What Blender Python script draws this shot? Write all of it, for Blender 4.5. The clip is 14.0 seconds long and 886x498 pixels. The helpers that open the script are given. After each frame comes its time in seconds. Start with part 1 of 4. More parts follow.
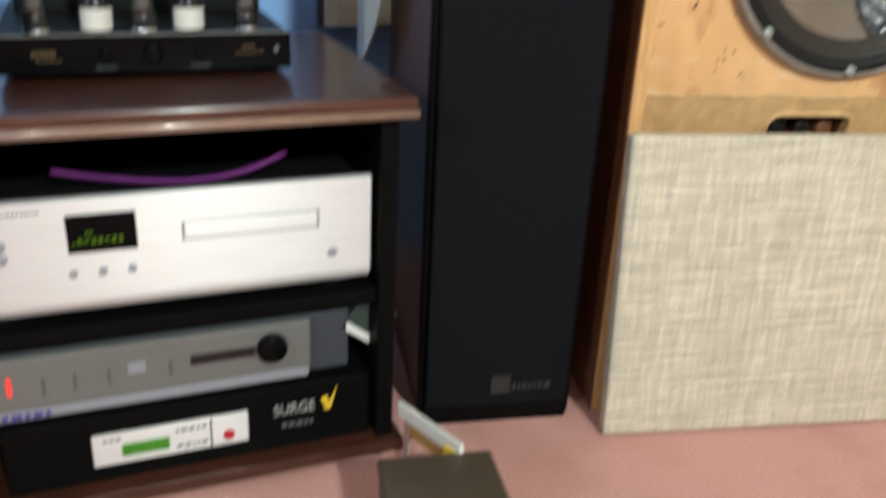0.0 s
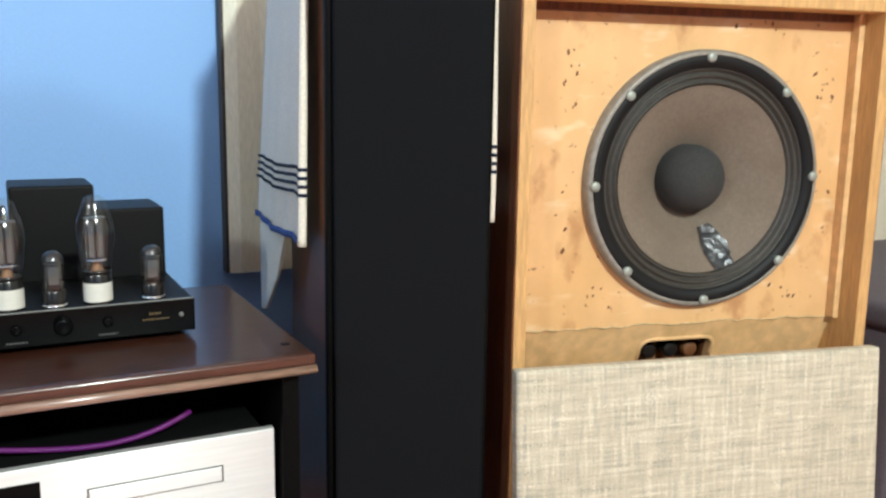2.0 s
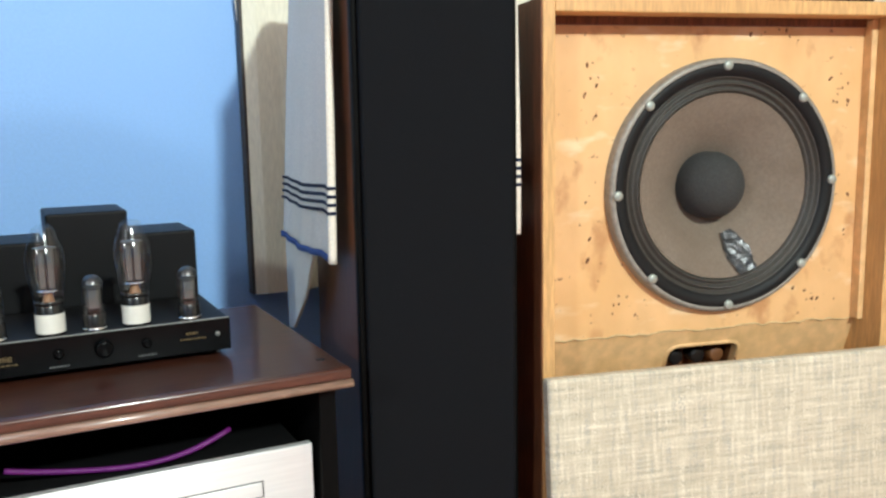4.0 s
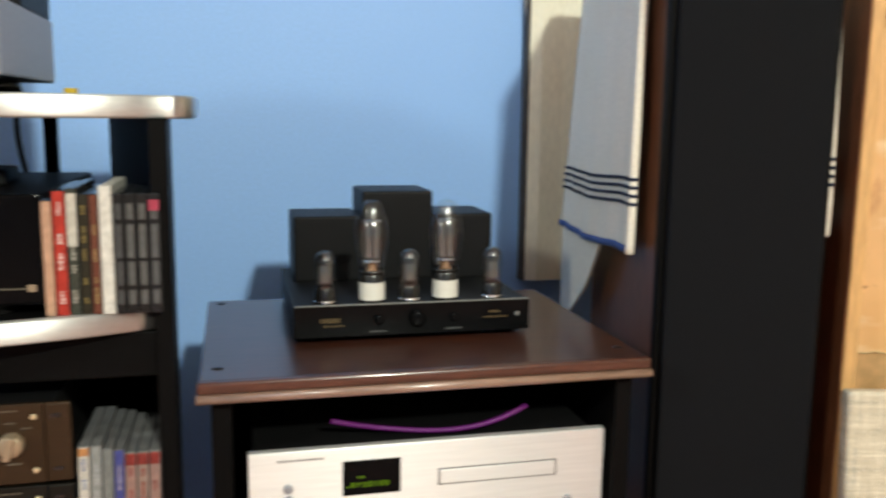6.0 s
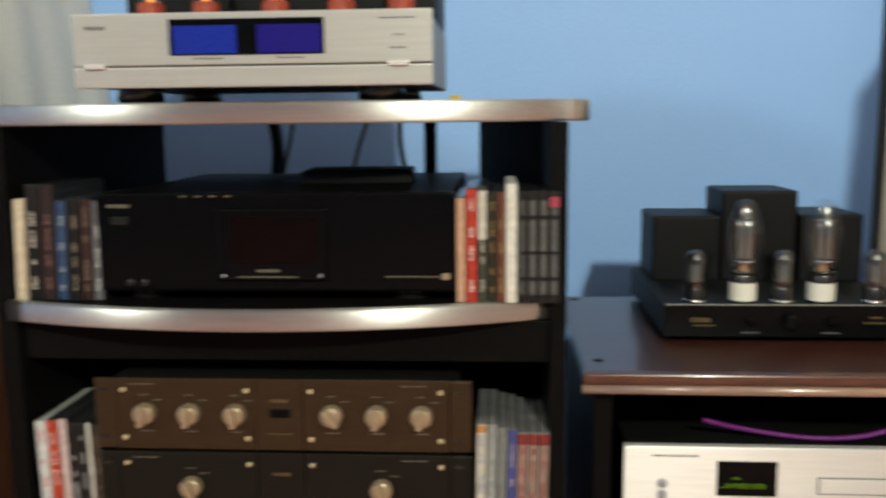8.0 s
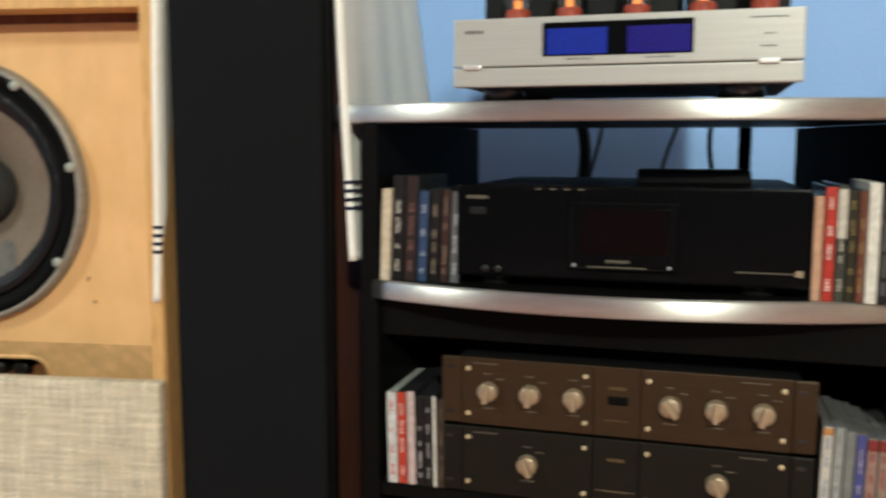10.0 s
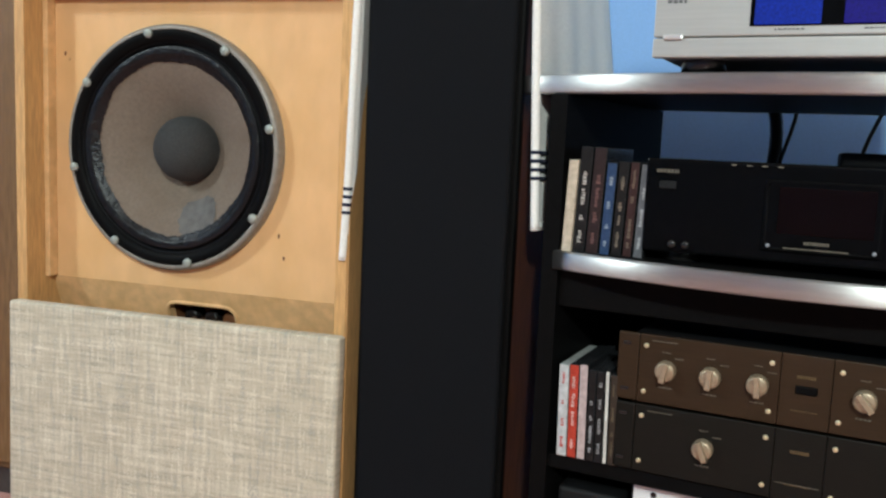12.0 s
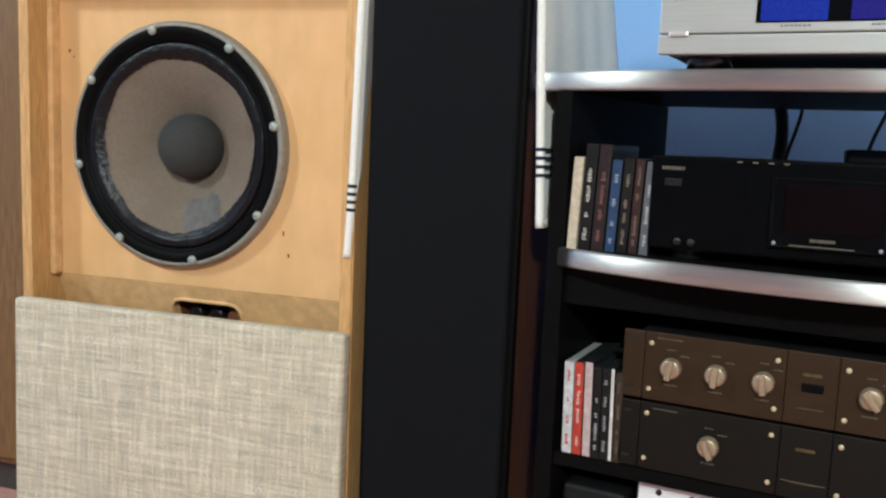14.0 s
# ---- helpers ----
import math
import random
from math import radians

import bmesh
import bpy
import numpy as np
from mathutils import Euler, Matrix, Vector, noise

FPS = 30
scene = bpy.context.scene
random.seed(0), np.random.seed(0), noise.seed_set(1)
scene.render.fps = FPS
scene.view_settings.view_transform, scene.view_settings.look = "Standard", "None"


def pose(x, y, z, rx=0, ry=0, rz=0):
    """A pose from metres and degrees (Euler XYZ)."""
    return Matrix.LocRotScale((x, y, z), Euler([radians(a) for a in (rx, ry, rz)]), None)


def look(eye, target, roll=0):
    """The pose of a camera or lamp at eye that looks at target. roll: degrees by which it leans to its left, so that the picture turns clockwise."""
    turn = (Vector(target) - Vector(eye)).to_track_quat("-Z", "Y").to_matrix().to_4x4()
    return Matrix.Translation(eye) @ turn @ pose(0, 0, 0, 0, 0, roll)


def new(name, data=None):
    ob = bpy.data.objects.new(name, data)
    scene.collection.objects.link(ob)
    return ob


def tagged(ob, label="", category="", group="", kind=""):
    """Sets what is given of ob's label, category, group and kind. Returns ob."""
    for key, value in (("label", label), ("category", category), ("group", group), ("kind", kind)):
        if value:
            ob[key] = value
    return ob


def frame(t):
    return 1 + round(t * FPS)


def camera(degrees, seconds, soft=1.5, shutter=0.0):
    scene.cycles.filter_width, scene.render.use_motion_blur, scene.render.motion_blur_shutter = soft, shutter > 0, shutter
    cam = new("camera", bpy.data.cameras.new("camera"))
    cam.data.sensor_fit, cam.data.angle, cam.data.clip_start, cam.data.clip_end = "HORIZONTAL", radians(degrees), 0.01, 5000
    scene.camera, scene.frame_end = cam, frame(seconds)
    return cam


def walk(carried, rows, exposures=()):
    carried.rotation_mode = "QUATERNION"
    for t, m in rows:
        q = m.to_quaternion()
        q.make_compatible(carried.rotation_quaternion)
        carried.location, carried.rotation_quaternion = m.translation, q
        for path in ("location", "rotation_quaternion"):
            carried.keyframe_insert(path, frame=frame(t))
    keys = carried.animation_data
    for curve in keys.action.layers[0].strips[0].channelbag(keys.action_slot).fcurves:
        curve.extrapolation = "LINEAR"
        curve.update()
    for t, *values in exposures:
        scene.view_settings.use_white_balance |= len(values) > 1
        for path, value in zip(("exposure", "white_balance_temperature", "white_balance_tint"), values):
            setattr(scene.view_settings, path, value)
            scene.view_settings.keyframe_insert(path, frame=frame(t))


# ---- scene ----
cam = camera(54.0, 14.0, 2.4, 0.8)
PATH = [
    (0, (-0.136, 0.207, 0.713), (0.572, 1.904, -0.075), 2.8),
    (0.5, (-0.116, 0.185, 0.797), (0.656, 1.899, 0.114), 2.3),
    (1, (-0.129, 0.17, 0.801), (0.736, 1.905, 0.31), 1.3),
    (1.5, (-0.125, 0.146, 0.797), (0.736, 1.909, 0.408), -0.0),
    (2, (-0.139, 0.136, 0.792), (0.781, 1.879, 0.449), 0.9),
    (2.2, (-0.155, 0.13, 0.787), (0.774, 1.871, 0.463), 1.2),
    (4.5, (-0.182, 0.13, 0.786), (0.7, 1.9, 0.485), -1.9),
    (5, (-0.224, 0.139, 0.781), (0.545, 1.96, 0.48), -0.6),
    (5.5, (-0.264, 0.146, 0.775), (0.334, 2.031, 0.475), 0.8),
    (6, (-0.297, 0.149, 0.78), (0.168, 2.07, 0.474), 0.7),
    (6.5, (-0.324, 0.152, 0.779), (0.005, 2.101, 0.471), 0.2),
    (7, (-0.35, 0.148, 0.775), (-0.157, 2.117, 0.477), 0.0),
    (7.5, (-0.398, 0.143, 0.772), (-0.35, 2.119, 0.464), 0.1),
    (8, (-0.435, 0.13, 0.778), (-0.568, 2.103, 0.477), -0.6),
    (8.5, (-0.47, 0.118, 0.766), (-0.784, 2.069, 0.454), -0.0),
    (9, (-0.493, 0.113, 0.768), (-0.919, 2.04, 0.446), -0.5),
    (9.2, (-0.523, 0.099, 0.765), (-0.948, 2.031, 0.474), -0.9),
    (11.5, (-0.638, 0.025, 0.707), (-1.509, 1.811, 0.479), 2.9),
    (12, (-0.642, 0.024, 0.703), (-1.518, 1.806, 0.462), 2.5),
    (12.5, (-0.644, 0.022, 0.703), (-1.534, 1.796, 0.455), 2.4),
    (13, (-0.643, 0.025, 0.708), (-1.533, 1.797, 0.451), 2.5),
    (13.5, (-0.644, 0.023, 0.7), (-1.53, 1.799, 0.458), 2.6),
    (14, (-0.644, 0.025, 0.706), (-1.527, 1.802, 0.453), 2.4),
]
walk(cam, [(t, look(eye, target, roll)) for t, eye, target, roll in PATH], [
    (0.0, -0.37, 6550, 10), (1.0, -0.22, 6500, 10), (2.2, -0.18, 6500, 10), (5.0, -0.10, 6500, 10), (6.0, -0.33, 7350, 12), (7.0, -0.52, 7450, 10), (9.2, -0.50, 7900, 10), (11.3, -0.54, 6350, 10), (14.0, -0.47, 6350, 10)])

# ---- world, lamps ----
world = bpy.data.worlds.new("room_world")
scene.world = world
world.use_nodes = True
world.node_tree.nodes["Background"].inputs[0].default_value = (0.8, 0.88, 1.0, 1)
world.node_tree.nodes["Background"].inputs[1].default_value = 0.05


def lamp(name, at, aim, power, size, tone):
    data = bpy.data.lights.new(name, "AREA")
    data.energy, data.size, data.color, data.shape = power, size, tone, "DISK"
    ob = new(name, data)
    ob.matrix_world = look(at, aim)
    return tagged(ob, kind="structure")


lamp("ceiling_lamp_light", (0.35, -2.1, 2.30), (0.1, 0.8, 0.4), 148, 0.20, (0.88, 1.0, 0.95))
lamp("second_ceiling_lamp_light", (-3.1, -1.1, 2.20), (-1.0, 1.0, 0.5), 52, 0.30, (0.88, 1.0, 0.98))

# ---- materials ----


def material(name, tone, rough=0.5, metal=0.0, grain=60.0, spread=0.25, bump=0.15, big=4.0, stretch=(1, 1, 1), second=None, coat=0.0, spec=0.5):
    """A surface with fine grain and larger blotches; second: the tone of the blotches."""
    m = bpy.data.materials.new(name)
    m.use_nodes = True
    nt = m.node_tree
    b = nt.nodes["Principled BSDF"]
    b.inputs["Roughness"].default_value, b.inputs["Metallic"].default_value = rough, metal
    b.inputs["Coat Weight"].default_value = coat
    b.inputs["Coat Roughness"].default_value = 0.12
    b.inputs["Specular IOR Level"].default_value = spec
    co = nt.nodes.new("ShaderNodeTexCoord")
    mp = nt.nodes.new("ShaderNodeMapping")
    mp.inputs["Scale"].default_value = stretch
    nt.links.new(co.outputs["Object"], mp.inputs["Vector"])
    fine, wide = nt.nodes.new("ShaderNodeTexNoise"), nt.nodes.new("ShaderNodeTexNoise")
    fine.inputs["Scale"].default_value, wide.inputs["Scale"].default_value = grain, big
    fine.inputs["Detail"].default_value, wide.inputs["Detail"].default_value = 6, 4
    nt.links.new(mp.outputs[0], fine.inputs["Vector"])
    nt.links.new(co.outputs["Object"], wide.inputs["Vector"])
    second = second or tuple(c * (1 - 0.5 * spread) for c in tone)
    r1 = nt.nodes.new("ShaderNodeValToRGB")
    r1.color_ramp.elements[0].position, r1.color_ramp.elements[1].position = 0.35, 0.68
    r1.color_ramp.elements[0].color = (*[c * (1 - spread) for c in tone], 1)
    r1.color_ramp.elements[1].color = (*[min(1, c * (1 + 0.4 * spread)) for c in tone], 1)
    mix = nt.nodes.new("ShaderNodeMix")
    mix.data_type = "RGBA"
    r2 = nt.nodes.new("ShaderNodeValToRGB")
    r2.color_ramp.elements[0].position, r2.color_ramp.elements[1].position = 0.45, 0.75
    r2.color_ramp.elements[0].color, r2.color_ramp.elements[1].color = (0, 0, 0, 1), (0.6, 0.6, 0.6, 1)
    nt.links.new(wide.outputs[0], r2.inputs[0])
    nt.links.new(r2.outputs[0], mix.inputs["Factor"])
    nt.links.new(fine.outputs[0], r1.inputs[0])
    nt.links.new(r1.outputs[0], mix.inputs["A"])
    mix.inputs["B"].default_value = (*second, 1)
    nt.links.new(mix.outputs["Result"], b.inputs["Base Color"])
    if bump:
        bp = nt.nodes.new("ShaderNodeBump")
        bp.inputs["Strength"].default_value, bp.inputs["Distance"].default_value = bump, 0.002
        nt.links.new(fine.outputs[0], bp.inputs["Height"])
        nt.links.new(bp.outputs[0], b.inputs["Normal"])
    return m


def brushed(m, amount):
    """Fine level brush lines: highlights spread upright."""
    nt = m.node_tree
    b, up = nt.nodes["Principled BSDF"], nt.nodes.new("ShaderNodeCombineXYZ")
    up.inputs[2].default_value = 1.0
    b.inputs["Anisotropic"].default_value = amount
    nt.links.new(up.outputs[0], b.inputs["Tangent"])
    return m


def glow(name, tone, power):
    m = bpy.data.materials.new(name)
    m.use_nodes = True
    b = m.node_tree.nodes["Principled BSDF"]
    b.inputs["Base Color"].default_value = (*[c * 0.03 for c in tone], 1)
    b.inputs["Emission Color"].default_value = (*tone, 1)
    b.inputs["Emission Strength"].default_value = power
    b.inputs["Specular IOR Level"].default_value = 0.15
    return m


def display_glow(name, tone, power):
    """A lit display: many small uneven segments."""
    m = glow(name, tone, power)
    nt = m.node_tree
    co, no, ra = nt.nodes.new("ShaderNodeTexCoord"), nt.nodes.new("ShaderNodeTexNoise"), nt.nodes.new("ShaderNodeValToRGB")
    no.inputs["Scale"].default_value = 320
    nt.links.new(co.outputs["Object"], no.inputs["Vector"])
    nt.links.new(no.outputs[0], ra.inputs[0])
    ra.color_ramp.elements[0].position, ra.color_ramp.elements[1].position = 0.3, 0.7
    ra.color_ramp.elements[0].color = (*[c * 0.55 for c in tone], 1)
    ra.color_ramp.elements[1].color = (*tone, 1)
    nt.links.new(ra.outputs[0], nt.nodes["Principled BSDF"].inputs["Emission Color"])
    return m


def clear_glass(name):
    m = bpy.data.materials.new(name)
    m.use_nodes = True
    nt = m.node_tree
    nt.nodes.remove(nt.nodes["Principled BSDF"])
    out = nt.nodes["Material Output"]
    see, gloss, mixer, fr = (nt.nodes.new(k) for k in ("ShaderNodeBsdfTransparent", "ShaderNodeBsdfGlossy", "ShaderNodeMixShader", "ShaderNodeFresnel"))
    see.inputs[0].default_value = (0.97, 0.975, 0.97, 1)
    gloss.inputs["Roughness"].default_value = 0.13
    fr.inputs[0].default_value = 1.45
    half = nt.nodes.new("ShaderNodeMath")
    half.operation = "MULTIPLY"
    half.inputs[1].default_value = 2.2
    cap = nt.nodes.new("ShaderNodeMath")
    cap.operation = "MINIMUM"
    cap.inputs[1].default_value = 0.11
    nt.links.new(fr.outputs[0], half.inputs[0])
    nt.links.new(half.outputs[0], cap.inputs[0])
    nt.links.new(cap.outputs[0], mixer.inputs[0])
    nt.links.new(see.outputs[0], mixer.inputs[1])
    nt.links.new(gloss.outputs[0], mixer.inputs[2])
    nt.links.new(mixer.outputs[0], out.inputs[0])
    return m


def tweed(name):
    """Coarse woven grille cloth of cream, tan and grey-blue yarns."""
    m = bpy.data.materials.new(name)
    m.use_nodes = True
    nt = m.node_tree
    b = nt.nodes["Principled BSDF"]
    b.inputs["Roughness"].default_value = 0.95
    co = nt.nodes.new("ShaderNodeTexCoord")

    def yarn(scale, grain):
        mp, no = nt.nodes.new("ShaderNodeMapping"), nt.nodes.new("ShaderNodeTexNoise")
        mp.inputs["Scale"].default_value = scale
        no.inputs["Scale"].default_value, no.inputs["Detail"].default_value = grain, 4
        nt.links.new(co.outputs["Object"], mp.inputs["Vector"])
        nt.links.new(mp.outputs[0], no.inputs["Vector"])
        return no.outputs[0]

    def ramp(src, stops):
        ra = nt.nodes.new("ShaderNodeValToRGB")
        while len(ra.color_ramp.elements) < len(stops):
            ra.color_ramp.elements.new(0.5)
        for e, (p, c) in zip(ra.color_ramp.elements, stops):
            e.position, e.color = p, (*c, 1)
        nt.links.new(src, ra.inputs[0])
        return ra.outputs[0]

    weft, warp = yarn((15, 15, 190), 1.0), yarn((190, 17, 17), 1.0)
    c1 = ramp(weft, [(0.30, (0.35, 0.315, 0.25)), (0.44, (0.49, 0.42, 0.31)), (0.56, (0.58, 0.505, 0.385)), (0.72, (0.75, 0.675, 0.54))])
    c2 = ramp(warp, [(0.30, (0.38, 0.355, 0.31)), (0.5, (0.53, 0.46, 0.35)), (0.72, (0.74, 0.67, 0.54))])
    fine = ramp(yarn((420, 420, 420), 1.0), [(0.4, (0, 0, 0)), (0.6, (1, 1, 1))])
    mix = nt.nodes.new("ShaderNodeMix")
    mix.data_type = "RGBA"
    nt.links.new(fine, mix.inputs["Factor"])
    nt.links.new(c1, mix.inputs["A"])
    nt.links.new(c2, mix.inputs["B"])
    nt.links.new(mix.outputs["Result"], b.inputs["Base Color"])
    bp = nt.nodes.new("ShaderNodeBump")
    bp.inputs["Strength"].default_value, bp.inputs["Distance"].default_value = 0.5, 0.002
    add = nt.nodes.new("ShaderNodeMath")
    nt.links.new(weft, add.inputs[0])
    nt.links.new(warp, add.inputs[1])
    nt.links.new(add.outputs[0], bp.inputs["Height"])
    nt.links.new(bp.outputs[0], b.inputs["Normal"])
    return m



def stained_board(name, base):
    """The bare board with reddish water stains, pale glue smears and grime."""
    m = base.copy()
    m.name = name
    nt = m.node_tree
    b = nt.nodes["Principled BSDF"]
    src = b.inputs["Base Color"].links[0].from_socket
    co = nt.nodes.new("ShaderNodeTexCoord")
    for scale, grain, lo, hi, most, tone in (((1, 1, 0.6), 17, 0.585, 0.70, 0.75, (0.40, 0.17, 0.06)), ((1, 1, 2.2), 11, 0.585, 0.72, 0.8, (0.82, 0.64, 0.40)), ((1, 1, 1), 4.5, 0.52, 0.75, 0.5, (0.56, 0.30, 0.11)), ((1, 1, 1), 95, 0.68, 0.73, 0.8, (0.20, 0.08, 0.03))):
        mp, no, ra, mix = (nt.nodes.new(k) for k in ("ShaderNodeMapping", "ShaderNodeTexNoise", "ShaderNodeMapRange", "ShaderNodeMix"))
        mp.inputs["Scale"].default_value = scale
        mp.inputs["Location"].default_value = (grain * 0.31, 0, grain * 0.17)
        no.inputs["Scale"].default_value, no.inputs["Detail"].default_value = grain, 5
        ra.inputs["From Min"].default_value, ra.inputs["From Max"].default_value, ra.inputs["To Max"].default_value = lo, hi, most
        mix.data_type = "RGBA"
        mix.inputs["B"].default_value = (*tone, 1)
        nt.links.new(co.outputs["Object"], mp.inputs["Vector"])
        nt.links.new(mp.outputs[0], no.inputs["Vector"])
        nt.links.new(no.outputs[0], ra.inputs["Value"])
        nt.links.new(ra.outputs["Result"], mix.inputs["Factor"])
        nt.links.new(src, mix.inputs["A"])
        src = mix.outputs["Result"]
    nt.links.new(src, b.inputs["Base Color"])
    return m


M_BLUE = material("blue_wall_paint", (0.27, 0.49, 0.88), 0.6, grain=180, spread=0.05, bump=0.08, big=2.5, second=(0.255, 0.47, 0.86))
M_CREAM_WALL = material("cream_wall_paint", (0.72, 0.66, 0.54), 0.7, grain=150, spread=0.06, bump=0.08)
M_CEIL = material("white_ceiling_paint", (0.8, 0.8, 0.78), 0.8, grain=120, spread=0.05, bump=0.05)
M_CARPET = material("pink_carpet", (0.70, 0.36, 0.31), 0.95, grain=380, spread=0.30, bump=0.9, big=7, second=(0.47, 0.225, 0.18))
M_ROSE = material("rosewood_veneer", (0.062, 0.019, 0.010), 0.34, grain=26, spread=0.45, bump=0.02, big=5, stretch=(1, 9, 9), second=(0.038, 0.012, 0.007), coat=0.5)
M_ROSE_EDGE = material("rosewood_edge", (0.080, 0.025, 0.014), 0.28, grain=26, spread=0.4, bump=0.02, stretch=(1, 9, 9), coat=0.6)
# the bead's bright highlight is partly put into this paler base colour
M_BEAD = material("highlight_toned_bead", (0.30, 0.18, 0.13), 0.34, grain=40, spread=0.3, bump=0.02, stretch=(1, 9, 9), coat=1.0, spec=0.9)
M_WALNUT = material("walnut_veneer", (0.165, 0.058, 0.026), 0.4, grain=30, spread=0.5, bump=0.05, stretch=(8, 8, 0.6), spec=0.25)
M_PLY = material("birch_board", (0.74, 0.435, 0.20), 0.55, grain=14, spread=0.08, bump=0.015, big=8, stretch=(2, 1, 1), second=(0.62, 0.345, 0.125))
M_PLY_STAINED = stained_board("stained_birch_board", M_PLY)
M_PLY_EDGE = material("board_edge", (0.64, 0.36, 0.14), 0.55, grain=45, spread=0.22, bump=0.08, stretch=(6, 6, 0.7), second=(0.5, 0.27, 0.1))
M_PLY_DARK = material("glue_stained_board", (0.76, 0.46, 0.215), 0.6, grain=50, spread=0.16, bump=0.05, big=18, second=(0.46, 0.26, 0.09))
M_PLY_REDDISH = material("reddish_brown_lacquered_board", (0.20, 0.075, 0.025), 0.5, grain=50, spread=0.3, bump=0.05)
M_GLUE = material("dried_glue", (0.60, 0.43, 0.22), 0.6, grain=90, spread=0.3, bump=0.3)
M_STAIN = material("stain_mark", (0.16, 0.06, 0.02), 0.7, grain=90, spread=0.3)
M_BROWN_WOOD = material("brown_wood", (0.20, 0.105, 0.04), 0.5, grain=30, spread=0.3, bump=0.05, stretch=(6, 6, 0.7))
M_GRILLE_BLACK = material("black_grille_cloth", (0.0054, 0.0060, 0.0078), 0.9, grain=900, spread=0.5, bump=0.4, big=8, spec=0.15)
M_BLACK = material("black_laminate", (0.0040, 0.0038, 0.0038), 0.5, grain=150, spread=0.3, bump=0.04, spec=0.05)
M_BLACK_MATTE = material("matt_black_metal", (0.006, 0.006, 0.0065), 0.55, grain=300, spread=0.3, bump=0.15, spec=0.25)
M_BLACK_GLOSS = material("gloss_black_panel", (0.003, 0.003, 0.0034), 0.20, grain=100, spread=0.2, bump=0.0, spec=0.08)
M_TRANS = material("black_wrinkle_paint", (0.0035, 0.0035, 0.0042), 0.5, grain=500, spread=0.3, bump=0.2, spec=0.18)
M_SILVER = brushed(material("satin_silver_panel", (0.78, 0.775, 0.76), 0.42, 0.6, grain=240, spread=0.06, bump=0.03, stretch=(0.05, 1, 1)), 0.8)
M_SILVER_SIDE = material("grey_painted_case", (0.30, 0.31, 0.34), 0.5, 0.2, grain=240, spread=0.08, bump=0.05)
M_CHAMP = material("champagne_panel", (0.45, 0.442, 0.42), 0.4, 0.4, grain=240, spread=0.06, bump=0.03, stretch=(0.05, 1, 1))
M_DAC = material("dull_grey_panel", (0.185, 0.185, 0.175), 0.45, 0.3, grain=240, spread=0.08, bump=0.03)
M_SLATE = material("slate_painted_case", (0.045, 0.05, 0.062), 0.5, grain=240, spread=0.1, bump=0.05)
M_BADGE = material("dull_badge", (0.035, 0.035, 0.035), 0.5, 0.3)
M_BRUSHED = brushed(material("brushed_aluminium_trim", (0.52, 0.52, 0.50), 0.37, 0.95, grain=300, spread=0.08, bump=0.04, stretch=(0.04, 1, 1)), 0.92)
M_CHROME = material("polished_steel", (0.8, 0.8, 0.8), 0.15, 1.0, grain=100, spread=0.05, bump=0.0)
M_BRONZE = material("brown_anodised_panel", (0.036, 0.019, 0.008), 0.45, 0.25, grain=260, spread=0.15, bump=0.03, stretch=(0.1, 1, 1), spec=0.3)
M_BRONZE_DARK = material("dark_olive_panel", (0.0064, 0.0054, 0.0034), 0.5, 0.1, grain=260, spread=0.15, bump=0.03, stretch=(0.1, 1, 1), spec=0.22)
M_KNOB = material("pale_gold_knob", (0.40, 0.31, 0.21), 0.38, 0.5, grain=200, spread=0.15, bump=0.05)
M_BRASS = material("brass_screw", (0.78, 0.68, 0.44), 0.38, 0.7, grain=200, spread=0.1)
M_MARK = material("pale_lettering", (0.13, 0.11, 0.08), 0.6, grain=200, spread=0.1)
M_GOLD_MARK = material("gold_lettering", (0.13, 0.085, 0.035), 0.5, 0.3, grain=200, spread=0.1)
M_WHITE_MARK = material("white_lettering", (0.75, 0.75, 0.75), 0.6, grain=200, spread=0.05)
M_PALE_MARK = material("dull_white_lettering", (0.38, 0.38, 0.37), 0.6, grain=200, spread=0.2)
M_DARK_MARK = material("grey_lettering", (0.10, 0.10, 0.10), 0.6, grain=200, spread=0.1)
M_SMOKED = material("smoked_display_window", (0.0045, 0.002, 0.002), 0.16, grain=100, spread=0.1, bump=0.0, spec=0.12)
M_CONE = material("paper_cone", (0.180, 0.138, 0.104), 0.85, grain=200, spread=0.14, bump=0.15, big=13, second=(0.125, 0.090, 0.062))
M_DOME = material("grey_felt_dust_cap", (0.034, 0.034, 0.033), 0.9, grain=300, spread=0.3, bump=0.2)
M_SURROUND = material("tarred_cloth_surround", (0.006, 0.006, 0.007), 0.5, grain=110, spread=0.4, bump=0.6, spec=0.12)
M_RIDGES = material("ridged_treated_paper", (0.045, 0.039, 0.032), 0.5, grain=160, spread=0.3, bump=0.15, spec=0.6)
M_FRAME = material("grey_cast_frame", (0.28, 0.255, 0.22), 0.5, 0.25, grain=120, spread=0.2, bump=0.1)
M_BOLT = material("zinc_bolt", (0.34, 0.36, 0.32), 0.45, 0.3, grain=120, spread=0.15)
M_TAR = material("shiny_tar_patch", (0.06, 0.063, 0.068), 0.2, 0.35, grain=110, spread=0.6, bump=0.9)
M_TAR_BLACK = material("black_tar", (0.006, 0.006, 0.007), 0.34, grain=150, spread=0.5, bump=0.7, spec=0.3)
M_GREY_PATCH = material("grey_smudge", (0.115, 0.108, 0.10), 0.7, grain=60, spread=0.4, bump=0.2, second=(0.10, 0.09, 0.085))
M_TWEED = tweed("woven_tweed_cloth")
